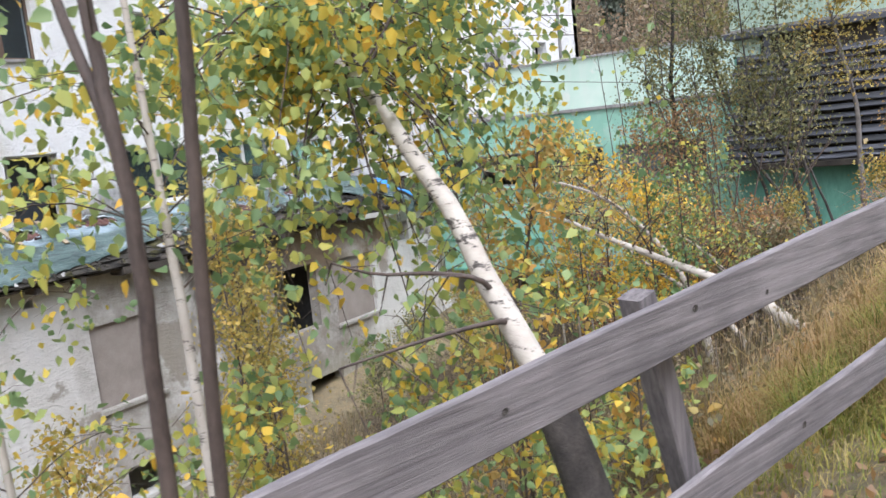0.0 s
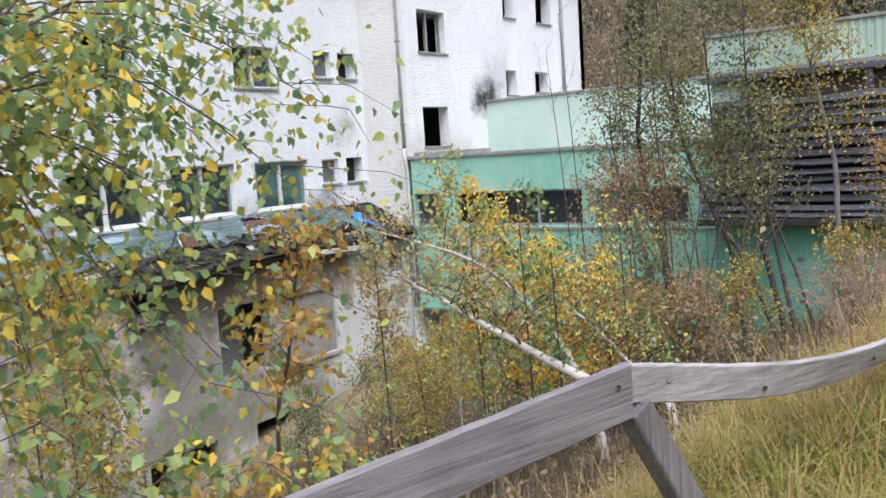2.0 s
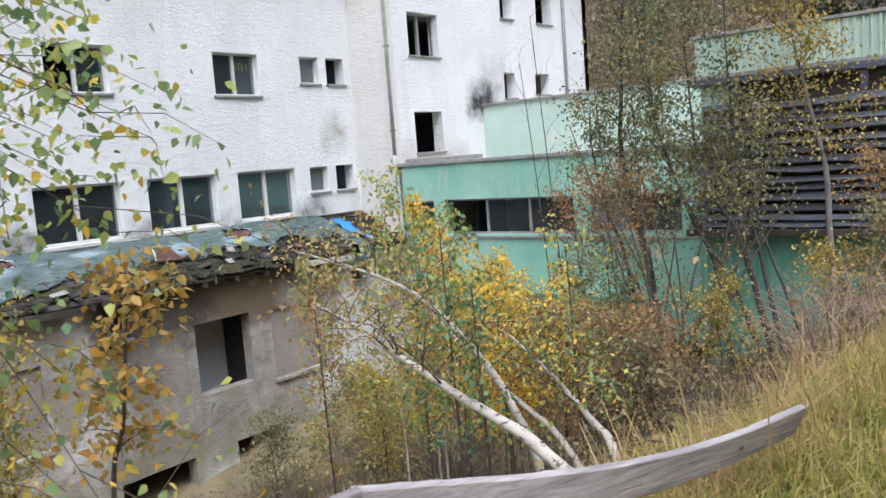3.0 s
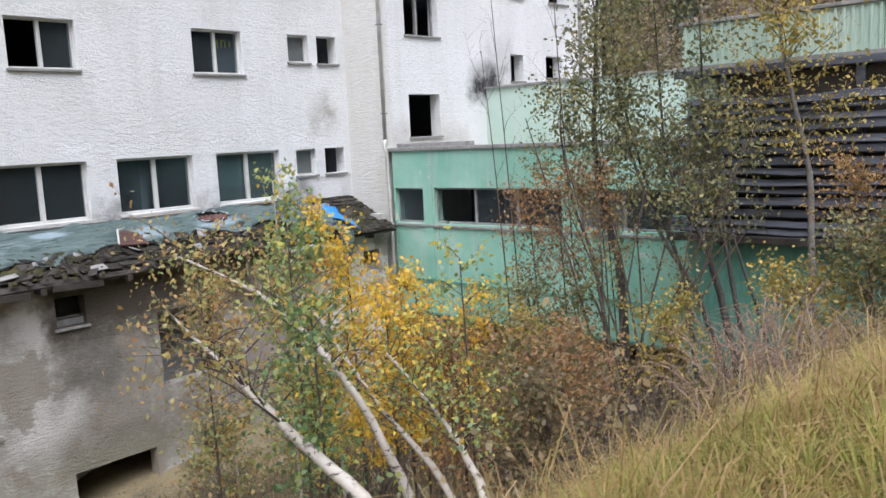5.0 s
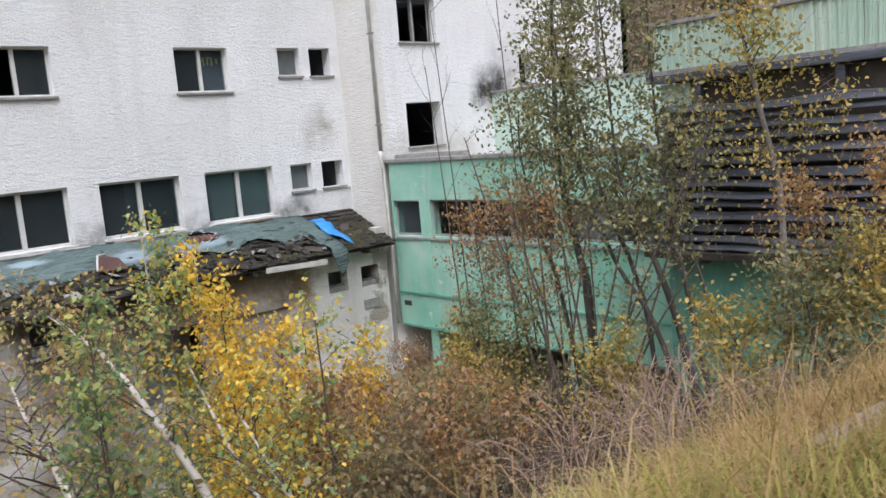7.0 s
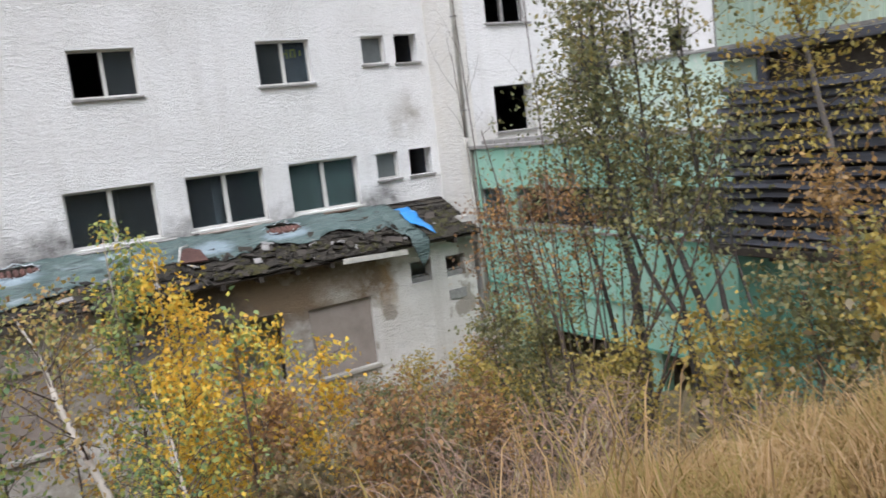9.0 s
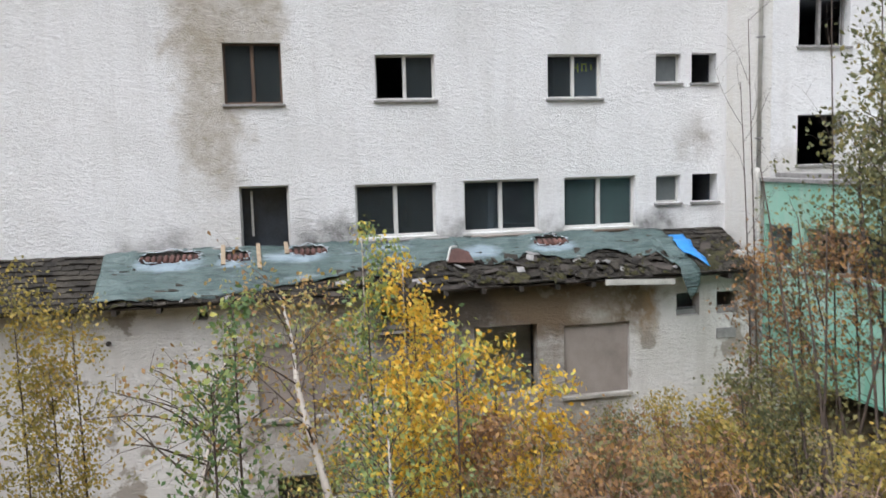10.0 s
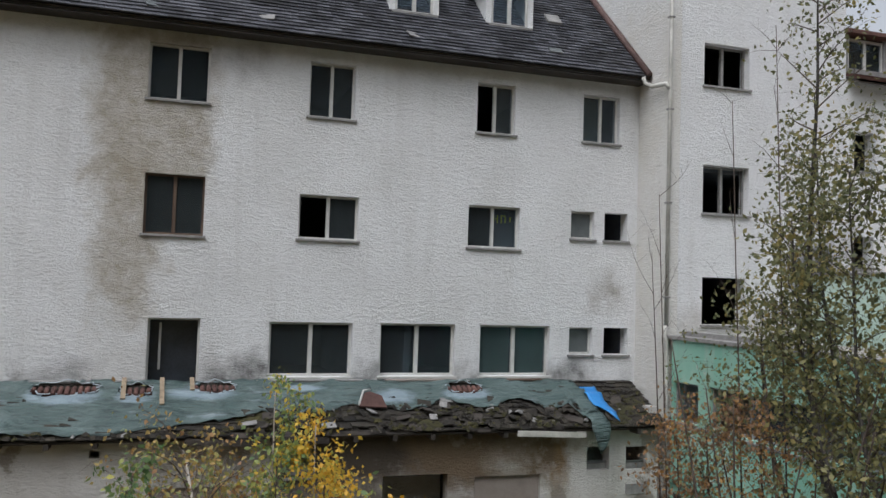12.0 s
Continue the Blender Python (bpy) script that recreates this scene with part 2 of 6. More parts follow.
def fence_wood(name, dark, light, grain_axis):
    m, t, b = node_mat(name, 0.85)
    g = t.nodes.new("ShaderNodeTexCoord")
    turn = t.nodes.new("ShaderNodeMapping")
    turn.inputs["Rotation"].default_value = (0, 0, radians(-73.5))
    mp = t.nodes.new("ShaderNodeMapping")
    mp.inputs["Scale"].default_value = grain_axis
    t.links.new(g.outputs["Object"], turn.inputs["Vector"])
    t.links.new(turn.outputs[0], mp.inputs["Vector"])
    lines = noise_of(t, mp.outputs[0], 16.0, 8.0, 0.65, 0.5)
    blot = noise_of(t, g.outputs["Object"], 2.2, 5.0)
    c = ramp(t, lines, [(0.32, dark), (0.62, light)])
    c = mix(t, ramp(t, blot, [(0.45, 0.0), (0.7, 0.5)]), c, (dark[0] * 0.8, dark[1] * 0.8, dark[2] * 0.8))
    t.links.new(c, b.inputs["Base Color"])
    bump(t, b, lines, 0.6, 0.008)
    return m


M_FENCE = fence_wood("weathered grey wood", (0.10, 0.09, 0.095), (0.25, 0.225, 0.235), (0.12, 3.0, 3.0))
M_FENCE_PALE = fence_wood("bleached wood", (0.2, 0.185, 0.185), (0.42, 0.385, 0.385), (0.12, 3.0, 3.0))
M_POST = fence_wood("weathered post wood", (0.08, 0.072, 0.075), (0.21, 0.185, 0.19), (3.0, 3.0, 0.12))
M_KNOT = surface("dark knot", (0.02, 0.017, 0.015), (0.06, 0.05, 0.045), 20, 90, 0.9)


def birch_bark(name, pale, scar, amount=0.5):
    m, t, b = node_mat(name, 0.75)
    g = t.nodes.new("ShaderNodeNewGeometry")
    v = coords(t, (1, 1, 2.6))
    c = ramp(t, noise_of(t, coords(t), 5.0, 5.0), [(0.35, (pale[0] * 0.75, pale[1] * 0.72, pale[2] * 0.7)), (0.65, pale)])
    scars = ramp(t, noise_of(t, v, 9.0, 6.0, 0.7, 0.4), [(0.66 - amount * 0.12, 0.0), (0.7 - amount * 0.1, 1.0)])
    c = mix(t, scars, c, scar)
    t.links.new(c, b.inputs["Base Color"])
    bump(t, b, noise_of(t, v, 26.0, 4.0), 0.4, 0.01)
    return m


M_BIRCH = birch_bark("white birch bark", (0.5, 0.46, 0.41), (0.06, 0.05, 0.045), 0.85)
M_BARK = surface("dark smooth bark", (0.045, 0.032, 0.028), (0.11, 0.08, 0.068), 8, 60, 0.7, stretch=(1, 1, 0.4))
M_DARKBARK = surface("dark grey willow bark", (0.03, 0.027, 0.024), (0.085, 0.078, 0.07), 8, 60, 0.85, stretch=(1, 1, 0.3))
M_TWIG = surface("brown twig", (0.05, 0.037, 0.03), (0.12, 0.09, 0.07), 8, 60, 0.8)
M_TWIG_PALE = surface("dry pale stalk", (0.2, 0.15, 0.1), (0.42, 0.34, 0.24), 8, 60, 0.85)
M_TWIG_RED = surface("reddish dead twig", (0.13, 0.08, 0.06), (0.4, 0.28, 0.215), 8, 60, 0.85)


def leaf_mat(name, stops, gloss=0.55):
    """Autumn leaves: each leaf takes its own hue; light passes through."""
    m, t, b = node_mat(name, gloss)
    g = t.nodes.new("ShaderNodeNewGeometry")
    n = noise_of(t, coords(t), 1.1, 3.0)
    k = mathn(t, "ADD", mathn(t, "MULTIPLY", g.outputs["Random Per Island"], 0.62), mathn(t, "MULTIPLY", mathn(t, "SUBTRACT", n, 0.31), 1.0), True)
    c = ramp(t, k, stops)
    t.links.new(c, b.inputs["Base Color"])
    tr = t.nodes.new("ShaderNodeBsdfTranslucent")
    t.links.new(c, tr.inputs["Color"])
    mx = t.nodes.new("ShaderNodeMixShader")
    mx.inputs[0].default_value = 0.4
    t.links.new(b.outputs[0], mx.inputs[1])
    t.links.new(tr.outputs[0], mx.inputs[2])
    t.links.new(mx.outputs[0], t.nodes["Material Output"].inputs["Surface"])
    return m


G1, G2, YG, YE, OR = (0.1, 0.185, 0.085), (0.22, 0.32, 0.14), (0.43, 0.46, 0.12), (0.8, 0.57, 0.08), (0.68, 0.36, 0.06)
M_LEAF_MIX = leaf_mat("birch leaves green and yellow", [(0.0, G1), (0.35, G2), (0.62, YG), (0.78, YE), (0.95, OR)])
M_LEAF_YELLOW = leaf_mat("yellow birch leaves", [(0.0, G2), (0.15, YG), (0.38, YE), (0.75, (0.76, 0.45, 0.05)), (1.0, OR)])
M_LEAF_FADED = leaf_mat("fading birch leaves", [(0.0, G2), (0.3, (0.36, 0.36, 0.13)), (0.5, (0.5, 0.37, 0.13)), (0.75, (0.4, 0.23, 0.1)), (1.0, (0.28, 0.15, 0.08))])
M_LEAF_AMBER = leaf_mat("amber sapling leaves", [(0.0, G2), (0.2, (0.4, 0.36, 0.12)), (0.5, (0.52, 0.34, 0.1)), (0.75, (0.58, 0.34, 0.07)), (1.0, (0.46, 0.22, 0.07))])
M_LEAF_GREEN = leaf_mat("green sapling leaves", [(0.0, G1), (0.5, (0.14, 0.23, 0.09)), (0.85, YG), (1.0, YE)])
M_LEAF_OLIVE = leaf_mat("olive willow leaves", [(0.0, (0.085, 0.1, 0.05)), (0.45, (0.175, 0.185, 0.085)), (0.75, (0.31, 0.28, 0.11)), (1.0, (0.44, 0.3, 0.09))])
M_LEAF_RUST = leaf_mat("rusty leaves", [(0.0, (0.16, 0.1, 0.07)), (0.5, (0.33, 0.2, 0.11)), (0.8, (0.48, 0.27, 0.09)), (1.0, (0.52, 0.37, 0.13))])
M_LEAF_ORANGE = leaf_mat("orange brown leaves", [(0.0, (0.17, 0.11, 0.065)), (0.5, (0.35, 0.22, 0.09)), (0.8, (0.47, 0.28, 0.09)), (1.0, (0.52, 0.37, 0.13))])
M_LEAF_BROWN = leaf_mat("withered brush leaves", [(0.0, (0.08, 0.08, 0.045)), (0.4, (0.18, 0.155, 0.08)), (0.7, (0.28, 0.2, 0.11)), (1.0, (0.42, 0.33, 0.14))])
M_GRASS = leaf_mat("autumn grass", [(0.0, (0.06, 0.1, 0.02)), (0.3, (0.19, 0.23, 0.04)), (0.52, (0.36, 0.33, 0.07)), (0.75, (0.47, 0.36, 0.14)), (1.0, (0.6, 0.48, 0.27))], 0.7)
M_GRASS_DRY = leaf_mat("dry grass", [(0.0, (0.14, 0.16, 0.035)), (0.25, (0.27, 0.22, 0.06)), (0.5, (0.36, 0.23, 0.095)), (0.75, (0.46, 0.31, 0.165)), (1.0, (0.55, 0.43, 0.27))], 0.75)
M_LEAF_GOLD = leaf_mat("golden olive leaves", [(0.0, (0.17, 0.17, 0.06)), (0.4, (0.36, 0.3, 0.08)), (0.75, (0.5, 0.36, 0.08)), (1.0, (0.5, 0.27, 0.07))])
M_GREYBARK = surface("grey bark", (0.1, 0.09, 0.085), (0.23, 0.21, 0.195), 8, 50, 0.85, stretch=(1, 1, 0.3))
# distant haze is mixed into the next two colours: paler and duller
M_CONIFER = leaf_mat("spruce needles paled by haze", [(0.0, (0.06, 0.075, 0.06)), (1.0, (0.13, 0.15, 0.10))])
M_LARCH = leaf_mat("rusty autumn wood paled by haze", [(0.0, (0.16, 0.15, 0.11)), (0.45, (0.25, 0.2, 0.14)), (0.8, (0.34, 0.24, 0.15)), (1.0, (0.4, 0.31, 0.19))])


def soil():
    m, t, b = node_mat("leaf litter soil", 0.95)
    v = coords(t)
    c = ramp(t, noise_of(t, v, 0.8, 6.0), [(0.35, (0.12, 0.1, 0.065)), (0.55, (0.23, 0.185, 0.11)), (0.7, (0.21, 0.2, 0.09))])
    c = mix(t, ramp(t, noise_of(t, v, 14.0, 5.0, 0.7), [(0.45, 0.0), (0.7, 0.8)]), c, (0.3, 0.22, 0.11))
    t.links.new(c, b.inputs["Base Color"])
    bump(t, b, noise_of(t, v, 9.0, 8.0, 0.7), 1.0, 0.08)
    return m


M_SOIL = soil()
# near-black so that the colour carries the shade inside the lean-to
M_SHADE_ROOM = surface("inner plaster darkened as room shade", (0.02, 0.02, 0.021), (0.055, 0.053, 0.052), 1.0, 12, 0.9)


def glass_mat():
    m, t, b = node_mat("dusty window glass", 0.08)
    b.inputs["Base Color"].default_value = (0.5, 0.58, 0.62, 1)
    b.inputs["Transmission Weight"].default_value = 0.975
    b.inputs["IOR"].default_value = 1.38
    b.inputs["Specular Tint"].default_value = (0.62, 0.78, 1.0, 1)
    t.links.new(ramp(t, noise_of(t, coords(t), 3.0, 6.0), [(0.3, 0.01), (0.8, 0.1)]), b.inputs["Roughness"])
    return m


M_GLASS = glass_mat()
M_FROST = surface("frosted grey pane", (0.075, 0.085, 0.09), (0.13, 0.145, 0.145), 2, 40, 0.35, strength=0.1)
M_GREENPANE = surface("green curtain behind glass", (0.06, 0.1, 0.085), (0.11, 0.16, 0.14), 2, 20, 0.5, stretch=(1, 3, 0.3), strength=0.3)
M_GRIME = surface("grimy dark glass", (0.024, 0.03, 0.038), (0.055, 0.065, 0.08), 2, 20, 0.3, strength=0.1)
M_YELLOW = surface("yellow spray paint", (0.6, 0.62, 0.03), (0.8, 0.8, 0.08), 6, 40, 0.6)


# ---- mesh helpers ----
def box(bm, x0, x1, y0, y1, z0, z1, chamfer=0.0):
    vs = [bm.verts.new((x, y, z)) for x in (x0, x1) for y in (y0, y1) for z in (z0, z1)]
    fs = [bm.faces.new([vs[i] for i in f]) for f in ((0, 1, 3, 2), (4, 6, 7, 5), (0, 4, 5, 1), (2, 3, 7, 6), (0, 2, 6, 4), (1, 5, 7, 3))]
    if chamfer:
        bmesh.ops.bevel(bm, geom=list({e for f in fs for e in f.edges}), offset=chamfer, segments=2, profile=0.6, affect="EDGES")
    return vs


def tube(bm, pts, radii, n=8, cap=True):
    pts = [Vector(p) for p in pts]
    rings = []
    side = None
    for i, p in enumerate(pts):
        d = (pts[min(i + 1, len(pts) - 1)] - pts[max(i - 1, 0)]).normalized()
        if side is None:
            side = d.orthogonal().normalized()
        side = (side - d * side.dot(d)).normalized()
        up = d.cross(side)
        rings.append([bm.verts.new(p + radii[i] * (side * math.cos(2 * math.pi * k / n) + up * math.sin(2 * math.pi * k / n))) for k in range(n)])
    for a, b in zip(rings, rings[1:]):
        for k in range(n):
            f = bm.faces.new((a[k], a[(k + 1) % n], b[(k + 1) % n], b[k]))
            f.smooth = True
    if cap:
        bm.faces.new(rings[0][::-1])
        bm.faces.new(rings[-1])


def mesh_of(name, bm, material):
    bmesh.ops.recalc_face_normals(bm, faces=bm.faces)
    me = bpy.data.meshes.new(name)
    bm.to_mesh(me)
    bm.free()
    me.materials.append(material)
    return me


def part(name, bm, material, parent=None, label=""):
    ob = new(name, mesh_of(name, bm, material))
    ob.parent = parent
    return tagged(ob, label)


def raw(name, verts, faces, material, parent=None, label="", smooth=False):
    me = bpy.data.meshes.new(name)
    me.from_pydata(verts, [], faces)
    me.materials.append(material)
    if smooth:
        me.polygons.foreach_set("use_smooth", [True] * len(me.polygons))
    ob = new(name, me)
    ob.parent = parent
    return tagged(ob, label)


def thing(name, at, label, category, group="", kind=""):
    ob = new(name)
    ob.location = at
    ob.empty_display_size = 0.2
    return tagged(ob, label, category, group, kind)


def under(ob, parent):
    """Hang ob, built in world places, under an empty that stands away from the origin."""
    ob.parent = parent
    ob.matrix_parent_inverse = Matrix.Translation(parent.location).inverted()
    return ob


def wall_sheet(name, plane, axis, u0, u1, z0, z1, holes, thick, material, parent=None, label=""):
    """A wall in the plane axis = plane, from u0 to u1 and z0 to z1, with real openings (u0, u1, z0, z1) through its thickness."""
    us = sorted({u0, u1, *[h[0] for h in holes], *[h[1] for h in holes]})
    zs = sorted({z0, z1, *[h[2] for h in holes], *[h[3] for h in holes]})
    inside = lambda u, z: not (u0 < u < u1 and z0 < z < z1) or any(h[0] < u < h[1] and h[2] < z < h[3] for h in holes)
    bm = bmesh.new()
    cache = {}

    def v(u, z, back):
        key = (round(u, 4), round(z, 4), back)
        if key not in cache:
            p = plane + (thick if back else 0.0)
            cache[key] = bm.verts.new((p, u, z) if axis == "x" else (u, p, z))
        return cache[key]
    for i in range(len(us) - 1):
        for j in range(len(zs) - 1):
            a, b, c, d = us[i], us[i + 1], zs[j], zs[j + 1]
            mu, mz = (a + b) / 2, (c + d) / 2
            if inside(mu, mz):
                continue
            for back in (0, 1):
                bm.faces.new([v(a, c, back), v(b, c, back), v(b, d, back), v(a, d, back)])
            for (p, q, r, s), (nu, nz) in (((a, c, a, d), (a - 1e-3, mz)), ((b, c, b, d), (b + 1e-3, mz)), ((a, c, b, c), (mu, c - 1e-3)), ((a, d, b, d), (mu, d + 1e-3))):
                if inside(nu, nz):
                    bm.faces.new([v(p, q, 0), v(r, s, 0), v(r, s, 1), v(p, q, 1)])
    return part(name, bm, material, parent, label)


# ---- terrain ----
def sd(x, y):
    return 0.342 * x + 0.94 * y, 0.94 * x - 0.342 * y


D_KNOTS = [-60, -30, -18, -15.8, -14, -10, -7, -6, -5, -4, -3, -2.5, -2, -1.5, -1, 0, 2, 6, 20, 60]
# last two heights: unseen slope raised to block low sky light
G_KNOTS = [-5.2, -5.3, -5.25, -5.4, -5.15, -4.35, -3.15, -2.75, -2.22, -1.58, -0.86, -0.54, -0.26, -0.08, -0.02, 0, 0.15, 1.2, 8.5, 32]


def ground_z(x, y):
    s, d = sd(x, y)
    z = 0.37 + 0.125 * max(-6.0, min(s, 15.0)) + float(np.interp(d, D_KNOTS, G_KNOTS))
    z -= 0.38 * min(1.0, max(0.0, (5.4 - s) / 2.0)) * min(1.0, max(0.0, (-0.5 - d) / 1.0))
    if y > 32:
        z += 0.42 * (y - 32) if y < 95 else 0.42 * 63
    if x < -30:
        z += 0.2 * (-30 - x) if x > -90 else 12
    near = 1.0 if abs(d - 0.2) > 1.0 else 0.4
    return z + near * (0.10 * noise.noise((x * 0.5, y * 0.5, 0)) + 0.05 * noise.noise((x * 1.7, y * 1.7, 3)))


def terrain():
    def axis_steps(lo, hi, c0, c1):
        fine = list(np.arange(c0, c1, 0.35))
        out, p, st = [], c0, 0.35
        while p > lo:
            st *= 1.25
            p -= st
            out.append(p)
        right, p, st = [], c1, 0.35
        while p < hi:
            st *= 1.25
            p += st
            right.append(p)
        return out[::-1] + fine + right
    xs, ys = axis_steps(-400, 400, -16, 9), axis_steps(-400, 400, -4, 21)
    verts = [(x, y, ground_z(x, y)) for y in ys for x in xs]
    n = len(xs)
    faces = [(j * n + i, j * n + i + 1, (j + 1) * n + i + 1, (j + 1) * n + i) for j in range(len(ys) - 1) for i in range(n - 1)]
    return tagged(raw("ground", verts, faces, M_SOIL, smooth=True), "sloping ground of brown leaf litter and soil", "ground", kind="structure")


terrain()


# ---- the white main building ----
F, W, S, G, U, D = -14.62, -13.28, -13.2, 18.825, 22.95, 16.75
# y0, y1, z0, z1, kind
MAIN = [
    (7.16, 8.39, 6.82, 8.0, "pair"), (10.5, 11.52, 6.75, 7.97, "pair"), (14.43, 15.4, 6.75, 7.93, "pair"), (17.2, 18.2, 6.76, 7.93, "curtain"),
    (7.19, 8.39, 4.0, 5.26, "brown"), (10.37, 11.69, 4.05, 5.02, "pair"), (14.29, 15.58, 4.04, 5.03, "pair"),
    (16.93, 17.56, 4.37, 5.04, "frost"), (17.84, 18.48, 4.37, 5.05, "single"),
    (7.38, 8.42, 0.72, 2.27, "door"), (9.84, 11.65, 1.05, 2.23, "wide"), (12.28, 14.05, 1.06, 2.24, "wide"), (14.66, 16.43, 1.06, 2.24, "green"),
    (16.95, 17.57, 1.57, 2.22, "frost"), (17.88, 18.54, 1.57, 2.22, "single")]
TOP = 8.62
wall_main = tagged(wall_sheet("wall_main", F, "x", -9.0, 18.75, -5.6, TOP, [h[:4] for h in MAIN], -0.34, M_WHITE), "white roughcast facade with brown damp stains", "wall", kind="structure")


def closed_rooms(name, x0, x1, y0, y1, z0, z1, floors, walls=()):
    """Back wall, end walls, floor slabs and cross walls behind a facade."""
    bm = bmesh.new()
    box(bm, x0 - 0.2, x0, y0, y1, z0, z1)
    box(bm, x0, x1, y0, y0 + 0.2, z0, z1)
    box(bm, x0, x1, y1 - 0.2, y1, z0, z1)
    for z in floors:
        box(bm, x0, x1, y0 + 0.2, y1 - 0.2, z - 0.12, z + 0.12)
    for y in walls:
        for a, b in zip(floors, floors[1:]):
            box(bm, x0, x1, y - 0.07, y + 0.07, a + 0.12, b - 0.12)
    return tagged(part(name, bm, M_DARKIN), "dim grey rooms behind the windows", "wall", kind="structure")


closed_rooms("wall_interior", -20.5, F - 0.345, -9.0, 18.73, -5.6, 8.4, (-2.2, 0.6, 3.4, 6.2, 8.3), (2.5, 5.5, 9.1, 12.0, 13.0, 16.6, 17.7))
count = [0]


def window(plane, axis, u0, u1, z0, z1, style, depth=0.13, sill=True):
    """A window in its opening: frame, mullion, panes and a sill. The facade's outside looks towards +x, or -y."""
    count[0] += 1
    sgn = -1 if axis == "x" else 1
    w = thing(f"window_{count[0]}", (plane, (u0 + u1) / 2, z0) if axis == "x" else ((u0 + u1) / 2, plane, z0), {
        "pair": "two-leaf window with dirty white frame and dark panes", "wide": "wide two-leaf window with dirty white frame",
        "green": "wide white window with green curtain behind glass", "curtain": "white window with one pale curtained leaf",
        "brown": "brown wooden two-leaf window with grimy panes", "frost": "small window with frosted grey pane",
        "single": "small open window with dark room behind", "door": "tall dark balcony door opening with broken frame",
        "bare": "gutted window opening with bare reveals", "rusty": "gutted window with one broken mullion left"}[style], "window", kind="structure")
    p = plane + sgn * depth
    fm = M_BROWNFRAME if style == "brown" else (M_SILL if style == "rusty" else M_PVC)
    t_ = 0.055 if style in ("wide", "green") else 0.045

    def bar(name, a0, a1, b0, b1, off=0.0, deep=0.06, mat_=None):
        bm = bmesh.new()
        q = sorted((p + sgn * off, p + sgn * (off + deep)))
        if axis == "x":
            box(bm, q[0], q[1], a0, a1, b0, b1, 0.006)
        else:
            box(bm, a0, a1, q[0], q[1], b0, b1, 0.006)
        return under(part(name, bm, mat_ or fm), w)
    if style not in ("bare", "single"):
        bm = bmesh.new()
        q = sorted((p, p + sgn * 0.07))
        for a0, a1, b0, b1 in ((u0, u0 + t_, z0, z1), (u1 - t_, u1, z0, z1), (u0 + t_, u1 - t_, z0, z0 + t_), (u0 + t_, u1 - t_, z1 - t_, z1)):
            if axis == "x":
                box(bm, q[0], q[1], a0, a1, b0, b1)
            else:
                box(bm, a0, a1, q[0], q[1], b0, b1)
        under(part("window_frame", bm, fm), w)
    mid = (u0 + u1) / 2 + (0.03 if style == "curtain" else 0.0)
    if style in ("pair", "wide", "green", "brown", "curtain", "rusty"):
        bar("mullion", mid - t_ * 0.8, mid + t_ * 0.8, z0 + t_, z1 - t_, -0.01, 0.09)
    if style == "door":
        bar("mullion", u0 + 0.22, u0 + 0.27, z0 + 0.45, z1 - 0.12, 0.25)
        bar("pane", u0 + t_ + 0.002, u1 - t_ - 0.002, z0 + t_ + 0.002, z1 - t_ - 0.002, 0.4, 0.01, M_GRIME)
    if style in ("pair", "wide", "green", "brown", "curtain", "frost"):
        spans = [(u0 + t_, mid - t_), (mid + t_, u1 - t_)] if style != "frost" else [(u0 + t_, u1 - t_)]
        for k, (a0, a1) in enumerate(spans):
            if style == "pair" and k == 0 and count[0] % 3 == 0:
                continue
            m_ = M_FROST if style == "frost" else M_GLASS
            pane = bar("pane", a0 + 0.002, a1 - 0.002, z0 + t_ + 0.002, z1 - t_ - 0.002, 0.03, 0.008, m_)
            pane.visible_shadow = False
            if style == "green" or (style == "curtain" and k == 0):
                bar("curtain", a0, a1, z0 + t_, z1 - t_, 0.12, 0.02, M_GREENPANE if style == "green" else M_FROST)
    if sill:
        bm = bmesh.new()
        q = sorted((plane - sgn * 0.06, plane + sgn * (depth + 0.0)))
        a, b, c, d = u0 - 0.05, u1 + 0.05, z0 - 0.055, z0 - 0.003
        if axis == "x":
            box(bm, plane + 0.003, q[1], a, b, c, d, 0.008)
        else:
            box(bm, a, b, q[0], plane - 0.003, c, d, 0.008)
        under(part("window_sill", bm, M_PVC if style in ("wide", "green") else M_SILL), w)
    return w


for h in MAIN:
    window(F, "x", *h, sill=h[4] != "door")

# yellow scrawl of the inner wall, on a board added near the pane for light: plain strokes
scrawl = thing("graffiti", (F - 0.27, 15.0, 4.75), "yellow sprayed scrawl of the inner wall on an added board", "graffiti")
bm = bmesh.new()
box(bm, F - 0.29, F - 0.265, 14.98, 15.56, 4.1, 4.97)
under(part("board", bm, M_DARKIN), scrawl)
for k, (a, b, c, d) in enumerate(((15.0, 15.03, 4.65, 4.85), (15.1, 15.13, 4.65, 4.85), (15.03, 15.1, 4.74, 4.77), (15.2, 15.23, 4.66, 4.84), (15.2, 15.32, 4.82, 4.85), (15.3, 15.33, 4.66, 4.82), (15.42, 15.46, 4.7, 4.82))):
    bm = bmesh.new()
    box(bm, F - 0.262, F - 0.255, a, b, c, d)
    under(part("stroke", bm, M_YELLOW), scrawl)


